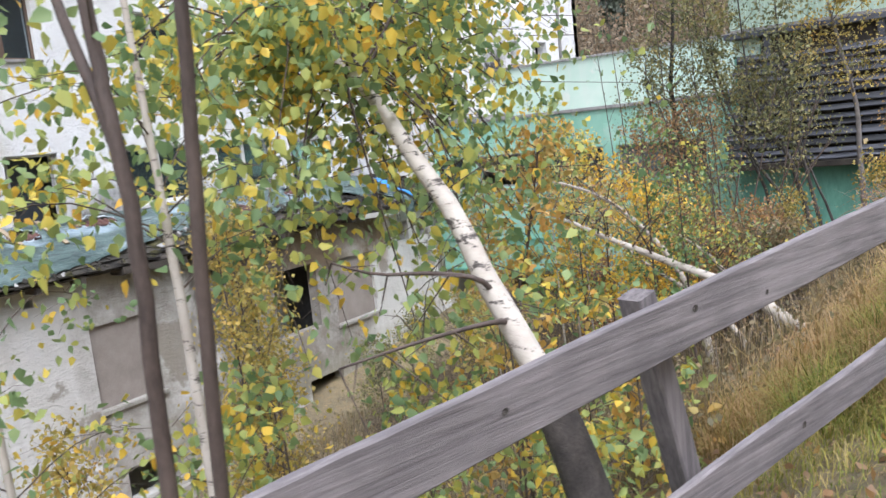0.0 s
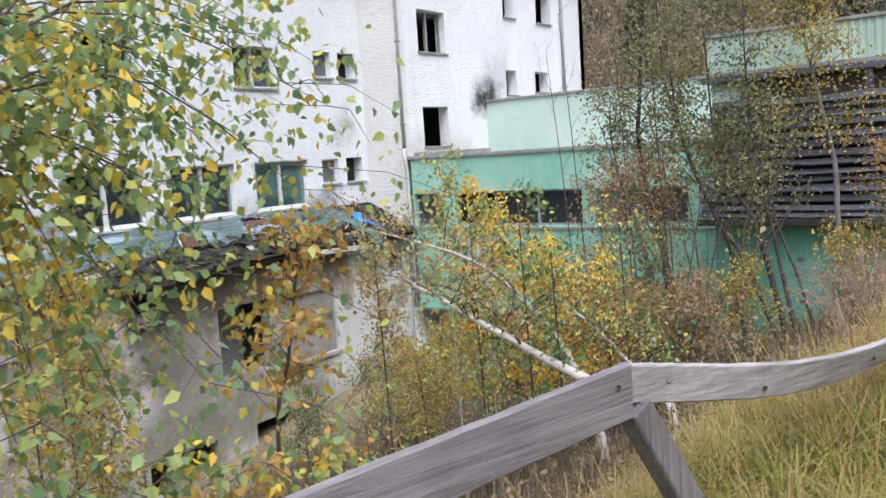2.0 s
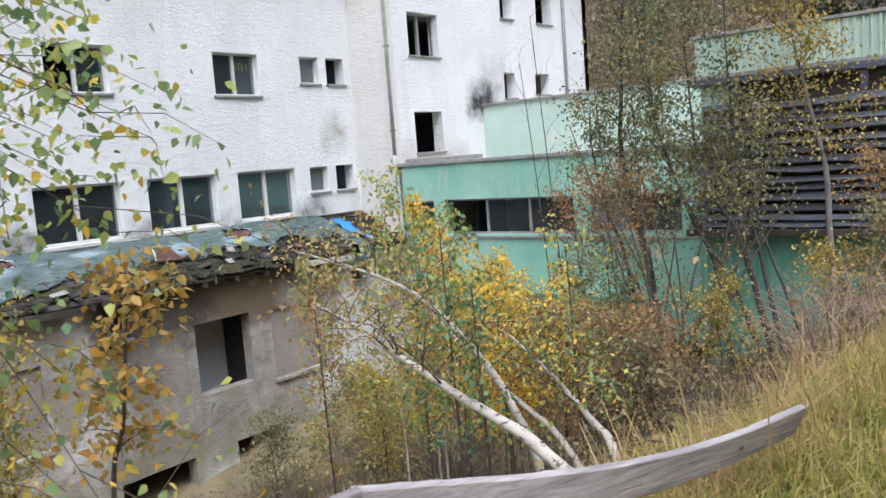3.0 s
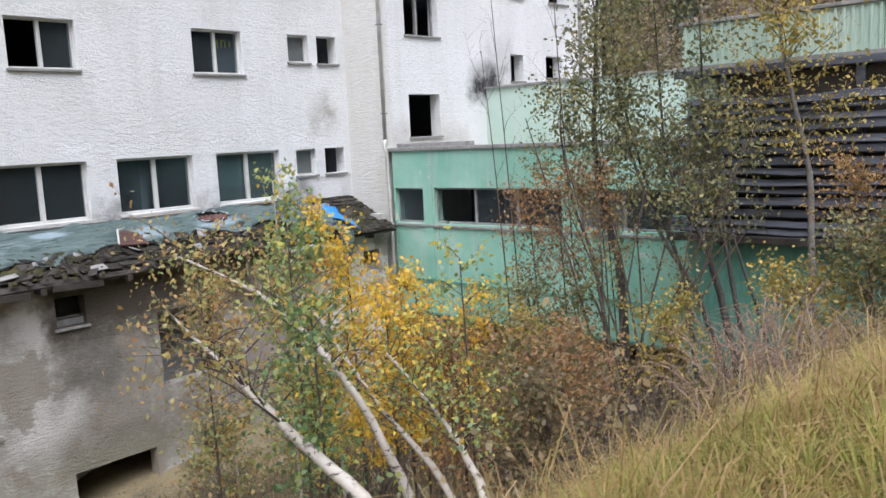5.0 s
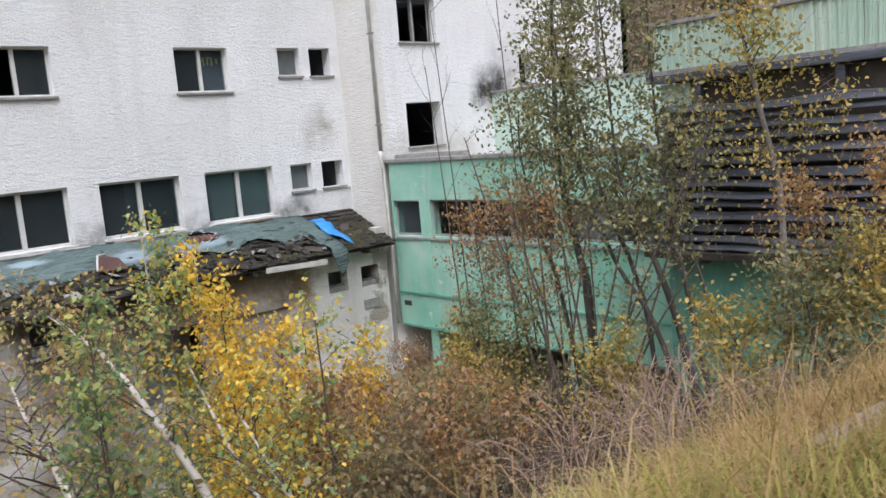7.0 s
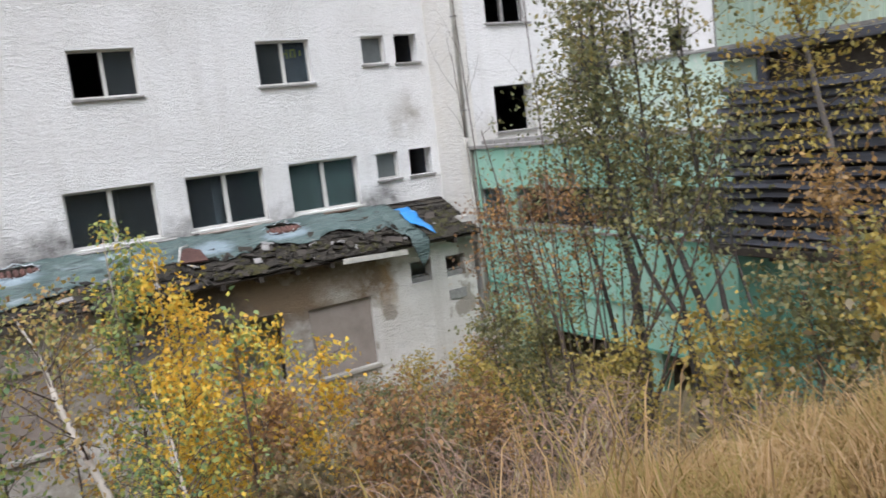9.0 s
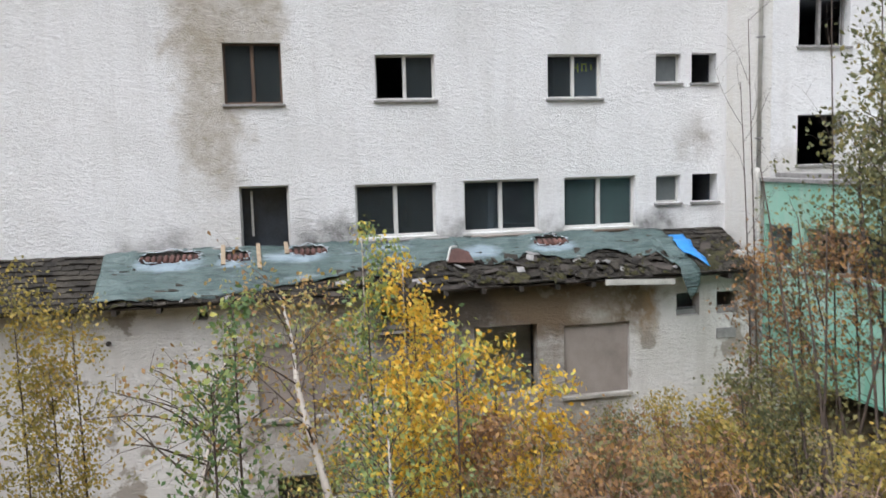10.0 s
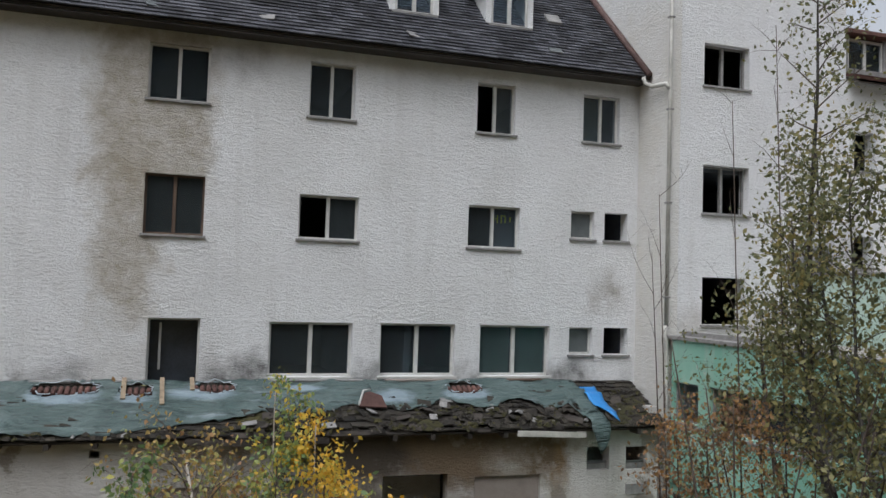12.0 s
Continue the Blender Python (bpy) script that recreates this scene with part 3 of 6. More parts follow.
# ---- roofs ----
def tile_roof(name, y0, y1, x_low, z_low, x_high, z_high, pitch, width, material, seed, label, skip=lambda y, v: False, thick=0.026, jitter=0.25, stretch=None):
    """Overlapping tiles laid in courses on a sloping deck; one mesh of loose tiles over a deck."""
    rnd = random.Random(seed)
    roof = thing(name, (x_low, (y0 + y1) / 2, z_low), label, "roof", kind="structure")
    run, rise = x_high - x_low, z_high - z_low
    length = math.hypot(run, rise)
    ux, uz = run / length, rise / length
    nx, nz = -uz * (1 if run > 0 else -1), abs(ux)
    if run < 0:
        nx = uz
    bm = bmesh.new()
    c = [bm.verts.new((x_low + k * nx, y, z_low + k * nz)) if e == 0 else bm.verts.new((x_high + k * nx, y, z_high + k * nz)) for e in (0, 1) for y in (y0, y1) for k in (-0.05, -0.01)]
    for f in ((0, 1, 3, 2), (4, 6, 7, 5), (0, 4, 5, 1), (2, 3, 7, 6), (0, 2, 6, 4), (1, 5, 7, 3)):
        bm.faces.new([c[i] for i in f])
    under(part("deck", bm, M_CHAR), roof)
    verts, faces = [], []
    rows = int(length / pitch) + 1
    L_ = pitch * 1.35
    bm = bmesh.new()
    box(bm, 0, L_, 0.004, width - 0.004, 0, thick)
    shared = mesh_of("tile", bm, material)
    single = 0
    for r in range(rows):
        y = y0 - (width / 2 if r % 2 else 0)
        while y < y1:
            a, b = max(y, y0) + 0.004, min(y + width, y1) - 0.004
            y += width
            if b - a < 0.04 or skip((a + b) / 2, 1 - r * pitch / length):
                continue
            s0 = r * pitch - 0.03 + rnd.uniform(-jitter, jitter) * 0.03
            s1 = min(s0 + pitch * 1.35, length)
            tilt = rnd.uniform(-jitter, jitter) * 0.02
            if stretch and stretch[0] < a and b < stretch[1] and b - a > width - 0.01 and single < 300 and s1 - s0 > L_ * 0.99:
                fall = (0.045 + tilt - 0.004) / L_
                ax = Vector((ux - nx * fall, 0, uz - nz * fall)).normalized()
                ay = Vector((0, 1 if run < 0 else -1, 0))
                az_ = ax.cross(ay)
                if az_.z < 0:
                    az_, ay = -az_, -ay
                o = Vector((x_low + ux * s0 + nx * (0.045 + tilt), a - 0.004 if ay.y > 0 else b + 0.004, z_low + uz * s0 + nz * (0.045 + tilt)))
                ob = new("tile", shared)
                ob.matrix_world = Matrix.Translation(o) @ Matrix((ax, ay, az_)).transposed().to_4x4() @ pose(0, 0, 0, rnd.uniform(-1, 1) * jitter * 2, 0, rnd.uniform(-1, 1) * jitter * 2)
                ob.parent = roof
                ob.matrix_parent_inverse = Matrix.Translation(roof.location).inverted()
                single += 1
                continue
            i0 = len(verts)
            for s_, lift in ((s0, 0.045 + tilt), (s1, 0.004)):
                for yy, dl in ((a, tilt * 0.5), (b, -tilt * 0.5)):
                    for th in (0.0, thick):
                        h = lift + dl + th
                        verts.append((x_low + ux * s_ + nx * h, yy, z_low + uz * s_ + nz * h))
            faces += [tuple(i0 + q for q in f) for f in ((1, 3, 7, 5), (0, 1, 5, 4), (2, 6, 7, 3), (0, 2, 3, 1), (4, 5, 7, 6))]
    ob = raw("tiles", verts, faces, material)
    tagged(ob, kind="stuff")
    under(ob, roof)
    return roof


EAVE_X, EAVE_Z = F + 0.52, 8.36
RX, RZ = -18.6, 8.36 + 4.5 * 0.95
main_roof = tile_roof("roof_main", -9.0, 18.74, EAVE_X, EAVE_Z, RX, RZ, 0.16, 0.3, M_SLATE, 3, "dark steep tiled roof with a sooty eave", stretch=(6.0, 18.7))
# back slope closes the attic
bm = bmesh.new()
box(bm, RX - 4.2, RX, -9.0, 18.7, 8.3, 8.42)
v = [bm.verts.new(p) for p in ((RX, -9.0, RZ), (RX, 18.7, RZ), (RX - 4.2, 18.7, 8.4), (RX - 4.2, -9.0, 8.4))]
bm.faces.new(v)
under(part("back_slope", bm, M_SLATE), main_roof)
# soffit under the eave and a worn board along it
bm = bmesh.new()
box(bm, F + 0.003, EAVE_X - 0.03, -9.0, 18.72, 8.27, 8.3)
under(part("soffit", bm, M_CHAR), main_roof)
# verge flashing up the wing wall
bm = bmesh.new()
run = Vector((RX - EAVE_X, 0, RZ - EAVE_Z))
nrm = Vector((-run.z, 0, run.x)).normalized() * -1
tube(bm, [Vector((EAVE_X, 18.66, EAVE_Z)) + nrm * 0.09, Vector((EAVE_X, 18.66, EAVE_Z)) + run * 0.5 + nrm * 0.09, Vector((RX, 18.66, RZ)) + nrm * 0.09], [0.085, 0.085, 0.085], 6)
under(part("verge", bm, M_FLASH, None, "rusty red verge flashing"), main_roof)


def roof_z(x):
    return EAVE_Z + (EAVE_X - x) / (EAVE_X - RX) * (RZ - EAVE_Z)


def dormer(y0, y1, zb):
    """A small gabled dormer with a two-leaf window."""
    x_f = EAVE_X - (zb - EAVE_Z) / (RZ - EAVE_Z) * (EAVE_X - RX) + 0.05
    d_ = thing("dormer", (x_f, (y0 + y1) / 2, zb), "white dormer window with a dark tiled gable", "dormer", "dormers on the roof")
    h, back = 1.0, x_f - 1.9
    bm = bmesh.new()
    box(bm, back, x_f, y0 - 0.14, y0, zb - 0.3, zb + h)
    under(part("cheek", bm, M_WHITE), d_)
    bm = bmesh.new()
    box(bm, back, x_f, y1, y1 + 0.14, zb - 0.3, zb + h)
    under(part("cheek", bm, M_WHITE), d_)
    bm = bmesh.new()
    for a0, a1, b0, b1 in ((y0, y0 + 0.06, zb, zb + h), (y1 - 0.06, y1, zb, zb + h), (y0 + 0.06, y1 - 0.06, zb, zb + 0.06), (y0 + 0.06, y1 - 0.06, zb + h - 0.06, zb + h), ((y0 + y1) / 2 - 0.05, (y0 + y1) / 2 + 0.05, zb + 0.06, zb + h - 0.06)):
        box(bm, x_f - 0.1, x_f - 0.03, a0, a1, b0, b1)
    under(part("window_frame", bm, M_PVC), d_)
    for a0, a1 in ((y0 + 0.062, (y0 + y1) / 2 - 0.052), ((y0 + y1) / 2 + 0.052, y1 - 0.062)):
        bm = bmesh.new()
        box(bm, x_f - 0.07, x_f - 0.06, a0, a1, zb + 0.062, zb + h - 0.062)
        pane = part("pane", bm, M_GLASS)
        pane.visible_shadow = False
        under(pane, d_)
    bm = bmesh.new()
    ym = (y0 + y1) / 2
    for sy in (-1, 1):
        e = ym + sy * ((y1 - y0) / 2 + 0.3)
        v_ = [bm.verts.new((x, y, z)) for x in (back - 0.6, x_f + 0.18) for (y, z) in ((ym, zb + h + 0.62), (e, zb + h - 0.06), (e, zb + h + 0.0), (ym, zb + h + 0.7))]
        for f in ((0, 1, 2, 3), (7, 6, 5, 4), (0, 4, 5, 1), (1, 5, 6, 2), (2, 6, 7, 3), (3, 7, 4, 0)):
            bm.faces.new([v_[i] for i in f])
    g_ = [bm.verts.new((x_f - 0.02, ym + dy, z)) for dy, z in ((-(y1 - y0) / 2 - 0.14, zb + h), ((y1 - y0) / 2 + 0.14, zb + h), (0, zb + h + 0.62))]
    bm.faces.new(g_)
    under(part("gable_roof", bm, M_SLATE), d_)
    bm = bmesh.new()
    box(bm, x_f - 0.05, x_f + 0.1, y0 - 0.1, y1 + 0.1, zb - 0.06, zb - 0.003, 0.008)
    under(part("window_sill", bm, M_SILL), d_)


for a, b in ((12.55, 13.5), (15.0, 15.98), (8.8, 9.75)):
    dormer(a, b, 9.62)
for y, v_ in ((9.5, 0.35), (12.8, 0.4), (16.4, 0.5), (7.2, 0.3)):
    x = EAVE_X - v_
    bm = bmesh.new()
    box(bm, -0.11, 0.11, -0.17, 0.17, 0, 0.025, 0.008)
    ob = part("loose_tile", bm, M_FROST if y in (7.2, 16.4) else M_SILL)
    ob.matrix_world = pose(x, y, roof_z(x) + 0.07, 0, 43, 25 * math.sin(y * 9))
    tagged(ob, "slipped pale roof tile lying on the slope", "roof tile", "slipped tiles")
# rooflight
light_x = -15.9
bm = bmesh.new()
box(bm, -0.22, 0.22, -0.2, 0.2, 0, 0.07, 0.01)
ob = tagged(part("rooflight", bm, M_SILL), "small grey metal rooflight in the tiles", "rooflight")
ob.matrix_world = pose(light_x, 16.9, roof_z(light_x) + 0.05, 0, 43.5, 0)

# ---- the taller wing, standing forward ----
WING = [(19.69, 20.98, 8.12, 9.15, "rusty"), (19.7, 21.0, 5.04, 6.2, "rusty"), (19.72, 20.93, 2.4, 3.52, "bare"),
        (24.2, 24.85, 3.93, 4.72, "single"), (26.05, 26.95, 4.06, 4.74, "single"), (24.2, 24.9, 6.4, 7.4, "single"), (26.3, 27.3, 6.4, 7.4, "single")]
tagged(wall_sheet("wall_wing", W, "x", 19.052, 29.75, -5.0, 8.7, [h[:4] for h in WING if h[3] < 8.7] + [(19.69, 20.98, 8.12, 8.7)], -0.36, M_WING), "white roughcast wing wall with soot marks", "wall", kind="structure")
tagged(wall_sheet("wall_wing_upper", W, "x", 19.052, 23.92, 8.7, 13.0, [(19.69, 20.98, 8.7, 9.15)], -0.36, M_WING), "white roughcast upper wing wall", "wall", kind="structure")
tagged(wall_sheet("wall_wing_side", 18.75, "y", -21.0, W, -5.0, 13.0, [], 0.3, M_PIER), "white roughcast side wall stained yellow along the pipe", "wall", kind="structure")
tagged(wall_sheet("wall_wing_far", 23.92, "y", -21.0, W - 0.36, 8.7, 13.0, [], -0.3, M_WING), "white roughcast far side wall", "wall", kind="structure")
tagged(wall_sheet("wall_wing_end", 29.75, "y", -21.0, W, -5.0, 8.7, [], -0.3, M_WING), "white roughcast end wall", "wall", kind="structure")
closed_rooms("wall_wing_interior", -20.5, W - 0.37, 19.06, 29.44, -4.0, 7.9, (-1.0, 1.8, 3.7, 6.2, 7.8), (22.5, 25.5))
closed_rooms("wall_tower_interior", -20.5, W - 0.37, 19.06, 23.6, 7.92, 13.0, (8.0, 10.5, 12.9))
for h in WING:
    window(W, "x", *h, depth=0.2)
tile_roof("roof_wing", 23.95, 29.9, W + 0.4, 8.6, -15.6, 9.9, 0.18, 0.32, M_REDTILE, 5, "brown tiled roof of the lower wing")
d2 = thing("dormer", (W - 0.4, 24.9, 9.1), "grey dormer with two panes and a brown roof", "dormer", "dormers on the roof")
bm = bmesh.new()
box(bm, -15.5, W - 0.35, 24.2, 24.32, 8.8, 10.0)
under(part("cheek", bm, M_SILL), d2)
bm = bmesh.new()
box(bm, -15.5, W - 0.35, 25.5, 25.62, 8.8, 10.0)
under(part("cheek", bm, M_SILL), d2)
bm = bmesh.new()
box(bm, W - 0.47, W - 0.35, 24.32, 25.5, 8.8, 9.15)
under(part("apron", bm, M_SILL), d2)
bm = bmesh.new()
for a0, a1, b0, b1 in ((24.32, 24.38, 9.15, 9.95), (25.44, 25.5, 9.15, 9.95), (24.86, 24.95, 9.15, 9.95), (24.38, 24.86, 9.88, 9.95), (24.95, 25.44, 9.88, 9.95)):
    box(bm, W - 0.46, W - 0.38, a0, a1, b0, b1)
under(part("window_frame", bm, M_PVC), d2)
bm = bmesh.new()
box(bm, W - 0.43, W - 0.42, 24.383, 25.437, 9.155, 9.875)
under(part("pane", bm, M_GLASS), d2)
bm = bmesh.new()
box(bm, -15.6, W - 0.1, 24.05, 25.8, 10.0, 10.12, 0.02)
under(part("roof_slab", bm, M_REDTILE), d2)
# drainpipe with its swan neck from the gutter
pipe = thing("drainpipe", (W + 0.07, 18.78, -3.0), "pale painted metal drainpipe with a bent gutter neck", "drainpipe")
bm = bmesh.new()
tube(bm, [(W + 0.06, 18.72, 2.35), (W + 0.06, 18.72, 8.0), (W + 0.06, 18.72, 13.0)], [0.05, 0.05, 0.05], 10)
under(part("pipe", bm, M_PIPE), pipe)
bm = bmesh.new()
tube(bm, [(EAVE_X + 0.05, 18.5, 8.36), (EAVE_X + 0.06, 18.55, 8.2), (EAVE_X + 0.3, 18.62, 8.08), (W + 0.0, 18.66, 8.03), (W + 0.06, 18.7, 7.9)], [0.055] * 5, 10)
under(part("swan_neck", bm, M_PIPE), pipe)
bm = bmesh.new()
tube(bm, [(W + 0.06, 18.72, 2.36), (W + 0.07, 18.66, 2.2), (W + 0.10, 18.70, 2.0), (W + 0.12, 18.72, 0.0), (W + 0.12, 18.72, -2.0)], [0.05] * 5, 10)
under(part("lower_pipe", bm, M_PIPE), pipe)
for z in (3.0, 5.2, 7.4, 9.6):
    bm = bmesh.new()
    box(bm, W + 0.003, W + 0.125, 18.65, 18.79, z, z + 0.035, 0.006)
    under(part("bracket", bm, M_SILL), pipe)
bm = bmesh.new()
tube(bm, [(W + 0.06, 28.0, 2.3), (W + 0.06, 28.0, 8.6)], [0.06, 0.06], 8)
tagged(part("drainpipe", bm, M_SILL), "grey drainpipe on the far wing", "drainpipe")

# ---- the lean-to along the foot of the facade ----
SHED = [(16.74, 17.3, -0.88, -0.36), (17.72, 18.26, -0.9, -0.38), (14.1, 15.62, -2.48, -0.91), (12.1, 13.5, -2.35, -0.82), (10.14, 10.69, -0.76, -0.2),
        (7.6, 8.95, -2.42, -0.88), (6.53, 6.71, -0.28, -0.14), (10.17, 11.81, -4.35, -3.55), (12.87, 14.04, -4.1, -3.55), (7.9, 9.1, -4.3, -3.65)]
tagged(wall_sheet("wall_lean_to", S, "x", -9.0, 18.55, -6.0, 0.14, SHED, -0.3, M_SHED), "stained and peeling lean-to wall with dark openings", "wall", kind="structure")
tagged(wall_sheet("wall_lean_to_end", 18.55, "y", F + 0.01, S - 0.002, -6.0, 0.5, [], -0.25, M_SHED), "stained end wall of the lean-to", "wall", kind="structure")
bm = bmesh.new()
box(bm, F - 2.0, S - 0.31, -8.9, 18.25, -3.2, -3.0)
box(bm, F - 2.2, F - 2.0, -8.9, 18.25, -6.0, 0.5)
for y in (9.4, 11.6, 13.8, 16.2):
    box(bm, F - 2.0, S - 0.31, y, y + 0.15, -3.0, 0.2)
tagged(part("wall_lean_to_interior", bm, M_SHADE_ROOM), "dim rooms inside the lean-to", "wall", kind="structure")
# boarded openings
for a, b, c, d in (SHED[2], SHED[5]):
    bd = thing("boarded_window", (S - 0.08, (a + b) / 2, c), "window opening boarded up with grey brown chipboard", "window", "boarded windows")
    bm = bmesh.new()
    box(bm, S - 0.1, S - 0.075, a + 0.004, b - 0.004, c + 0.004, d - 0.004)
    under(part("board", bm, M_BOARD), bd)
    bm = bmesh.new()
    box(bm, S + 0.003, S + 0.07, a - 0.06, b + 0.06, c - 0.08, c - 0.003, 0.01)
    under(part("window_sill", bm, M_PLINTH), bd)
for k in (0, 1, 4):
    a, b, c, d = SHED[k]
    w = window(S, "x", a, b, c, d, "single", depth=0.12, sill=k == 4)
    bm = bmesh.new()
    box(bm, S - 0.19, S - 0.13, a + 0.004, b - 0.004, c + 0.004, c + 0.13, 0.006)
    box(bm, S - 0.18, S - 0.15, a + 0.004, b - 0.004, c + 0.155, c + 0.175)
    under(part("tilted_sash", bm, M_SILL, None, "grey fallen sash"), w)
bm = bmesh.new()
box(bm, S + 0.003, S + 0.03, 17.72, 18.2, -1.44, -1.21, 0.006)
tagged(part("meter_plate", bm, M_SILL), "grey metal plate on the lean-to wall", "plate")
bm = bmesh.new()
tube(bm, [(S - 0.02, 4.85, -0.62), (S + 0.05, 4.85, -0.62)], [0.05, 0.05], 10)
tagged(part("pipe_stub", bm, M_KNOT), "dark round pipe stub in the plaster", "pipe")
bm = bmesh.new()
box(bm, S + 0.003, S + 0.12, 4.0, 18.4, -6.0, -4.42, 0.02)
tagged(part("plinth", bm, M_PLINTH), "rough grey concrete plinth", "plinth", kind="structure")

EX, EZ, TX, TZ = -12.86, 0.1, F + 0.02, 0.92


def torn(y, v):
    # courses gone along the broken eave
    return (v > 0.72 and 9.3 < y < 16.6 and noise.noise((y * 1.3, v * 3, 0)) > 0.05) or (v > 0.9 and 9.0 < y < 13.0)


lean_roof = tile_roof("roof_lean_to", -9.0, 18.6, EX, EZ, TX, TZ, 0.2, 0.25, M_MOSSTILE, 8, "mossy dark tiled lean-to roof, broken along its eave", torn, jitter=1.0, stretch=(8.5, 18.6))
slope = Vector((EX - TX, 0, EZ - TZ))
up_n = Vector((-slope.z, 0, slope.x)).normalized()


def on_roof(y, v, lift=0.06):
    return Vector((TX, y, TZ)) + slope * v + up_n * lift


rnd = random.Random(21)
for k in range(34):
    y = -8.6 + k * 0.8
    bm = bmesh.new()
    box(bm, S - 0.05, EX + 0.02, y, y + 0.09, EZ - 0.14, EZ - 0.03)
    under(part("rafter_end", bm, M_CHAR), lean_roof)
# loose slabs and boards along the torn eave
for k in range(46):
    y, v_ = rnd.uniform(9.0, 18.2), rnd.uniform(0.45, 1.0)
    bm = bmesh.new()
    box(bm, -0.1, 0.1, -0.06 - rnd.random() * 0.16, 0.1, 0, 0.02, 0.005)
    ob = part("loose_tile", bm, (M_MOSSTILE, M_MOSSTILE, M_CHAR, M_MOSSTILE, M_CHAR, M_SILL)[k % 6])
    p = on_roof(y, v_, 0.085 + 0.03 * rnd.random())
    ob.matrix_world = pose(*p, rnd.uniform(-14, 14), 25 + rnd.uniform(-14, 14), rnd.uniform(-40, 40))
    tagged(ob, "broken tile slid down the mossy roof", "roof tile", "broken tiles")
for y0, y1, v_ in ((8.2, 9.6, 1.0), (14.9, 16.5, 1.0), (10.0, 10.9, 0.95)):
    bm = bmesh.new()
    box(bm, -0.02, 0.02, 0, y1 - y0, -0.09, 0.03, 0.005)
    ob = tagged(part("eave_board", bm, M_PIPE if y0 > 12 else M_CHAR), "pale broken board hanging at the eave", "board")
    ob.matrix_world = pose(EX + 0.05, y0, EZ - 0.02, -2.5, 0, 0)
for a, b, m_ in ((12.4, 14.05, M_BOARD), (14.9, 16.2, M_BROWNFRAME), (5.0, 7.6, M_SILL), (9.6, 11.9, M_SILL)):
    bm = bmesh.new()
    box(bm, -0.03, 0.03, a, b, 0, 0.05, 0.006)
    ob = tagged(part("batten", bm, m_), "thin timber batten along the roof top", "batten", "roof battens")
    ob.matrix_world = pose(TX + 0.09, 0, TZ + 0.035, 0, 25, 0)


def tarp(name, y0, y1, low, material, label, seed, holes=(), top=0.02, over=0.0):
    """A sheet draped on the roof; low(y): how far down the slope it reaches; holes are torn through."""
    nu, nv = int((y1 - y0) / 0.09), 16
    verts, faces = [], []
    for i in range(nu + 1):
        y = y0 + (y1 - y0) * i / nu
        lo = low(y) + 0.05 * noise.noise((y * 3, seed, 0)) + 0.03 * noise.noise((y * 9, seed, 4))
        for j in range(nv + 1):
            f = j / nv
            v_ = top + (lo - top) * f
            lift = 0.11 + 0.07 * noise.noise((y * 1.1, v_ * 6 + y * 0.5, seed)) + 0.045 * noise.noise((y * 3, v_ * 11 + y * 2.4, seed))
            p = on_roof(y, min(v_, 1.04), over + max(lift + 0.022 * math.sin(v_ * 17 + 2.2 * math.sin(y * 0.85 + seed)) * f, 0.065))
            if v_ > 1.04:
                p.z -= (v_ - 1.04) * 1.9
            verts.append(tuple(p))
    for i in range(nu):
        for j in range(nv):
            y, v_ = y0 + (y1 - y0) * (i + 0.5) / nu, top + (low(y0 + (y1 - y0) * (i + 0.5) / nu) - top) * (j + 0.5) / nv
            if any(((y - hy) / ry) ** 2 + ((v_ - hv) / rv) ** 2 < 1 + 0.5 * noise.noise((y * 7, v_ * 20, 1)) for hy, hv, ry, rv in holes):
                continue
            a = i * (nv + 1) + j
            faces.append((a, a + 1, a + nv + 2, a + nv + 1))
    ob = raw(name, verts, faces, material, smooth=True)
    so = ob.modifiers.new("cloth", "SOLIDIFY")
    so.thickness = 0.006
    return tagged(ob, label, "tarpaulin")


HOLES = ((5.95, 0.17, 0.62, 0.13), (7.25, 0.2, 0.3, 0.12), (8.75, 0.16, 0.42, 0.12))
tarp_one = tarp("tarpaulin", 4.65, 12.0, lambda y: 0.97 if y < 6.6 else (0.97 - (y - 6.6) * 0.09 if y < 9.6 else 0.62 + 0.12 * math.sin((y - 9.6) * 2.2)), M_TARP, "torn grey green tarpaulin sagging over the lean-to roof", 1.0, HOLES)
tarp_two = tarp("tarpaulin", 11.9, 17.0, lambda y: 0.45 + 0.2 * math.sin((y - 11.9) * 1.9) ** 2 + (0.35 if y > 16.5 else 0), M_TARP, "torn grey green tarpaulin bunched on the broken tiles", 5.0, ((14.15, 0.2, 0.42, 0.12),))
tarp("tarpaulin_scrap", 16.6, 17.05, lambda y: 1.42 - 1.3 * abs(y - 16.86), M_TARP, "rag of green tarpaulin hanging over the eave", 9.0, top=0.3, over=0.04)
tarp("blue_tarpaulin", 16.98, 17.36, lambda y: 0.66 + (y - 16.98) * 0.8, M_BLUE, "crumpled bright blue tarpaulin scrap on the roof", 7.0, top=0.26, over=0.07)
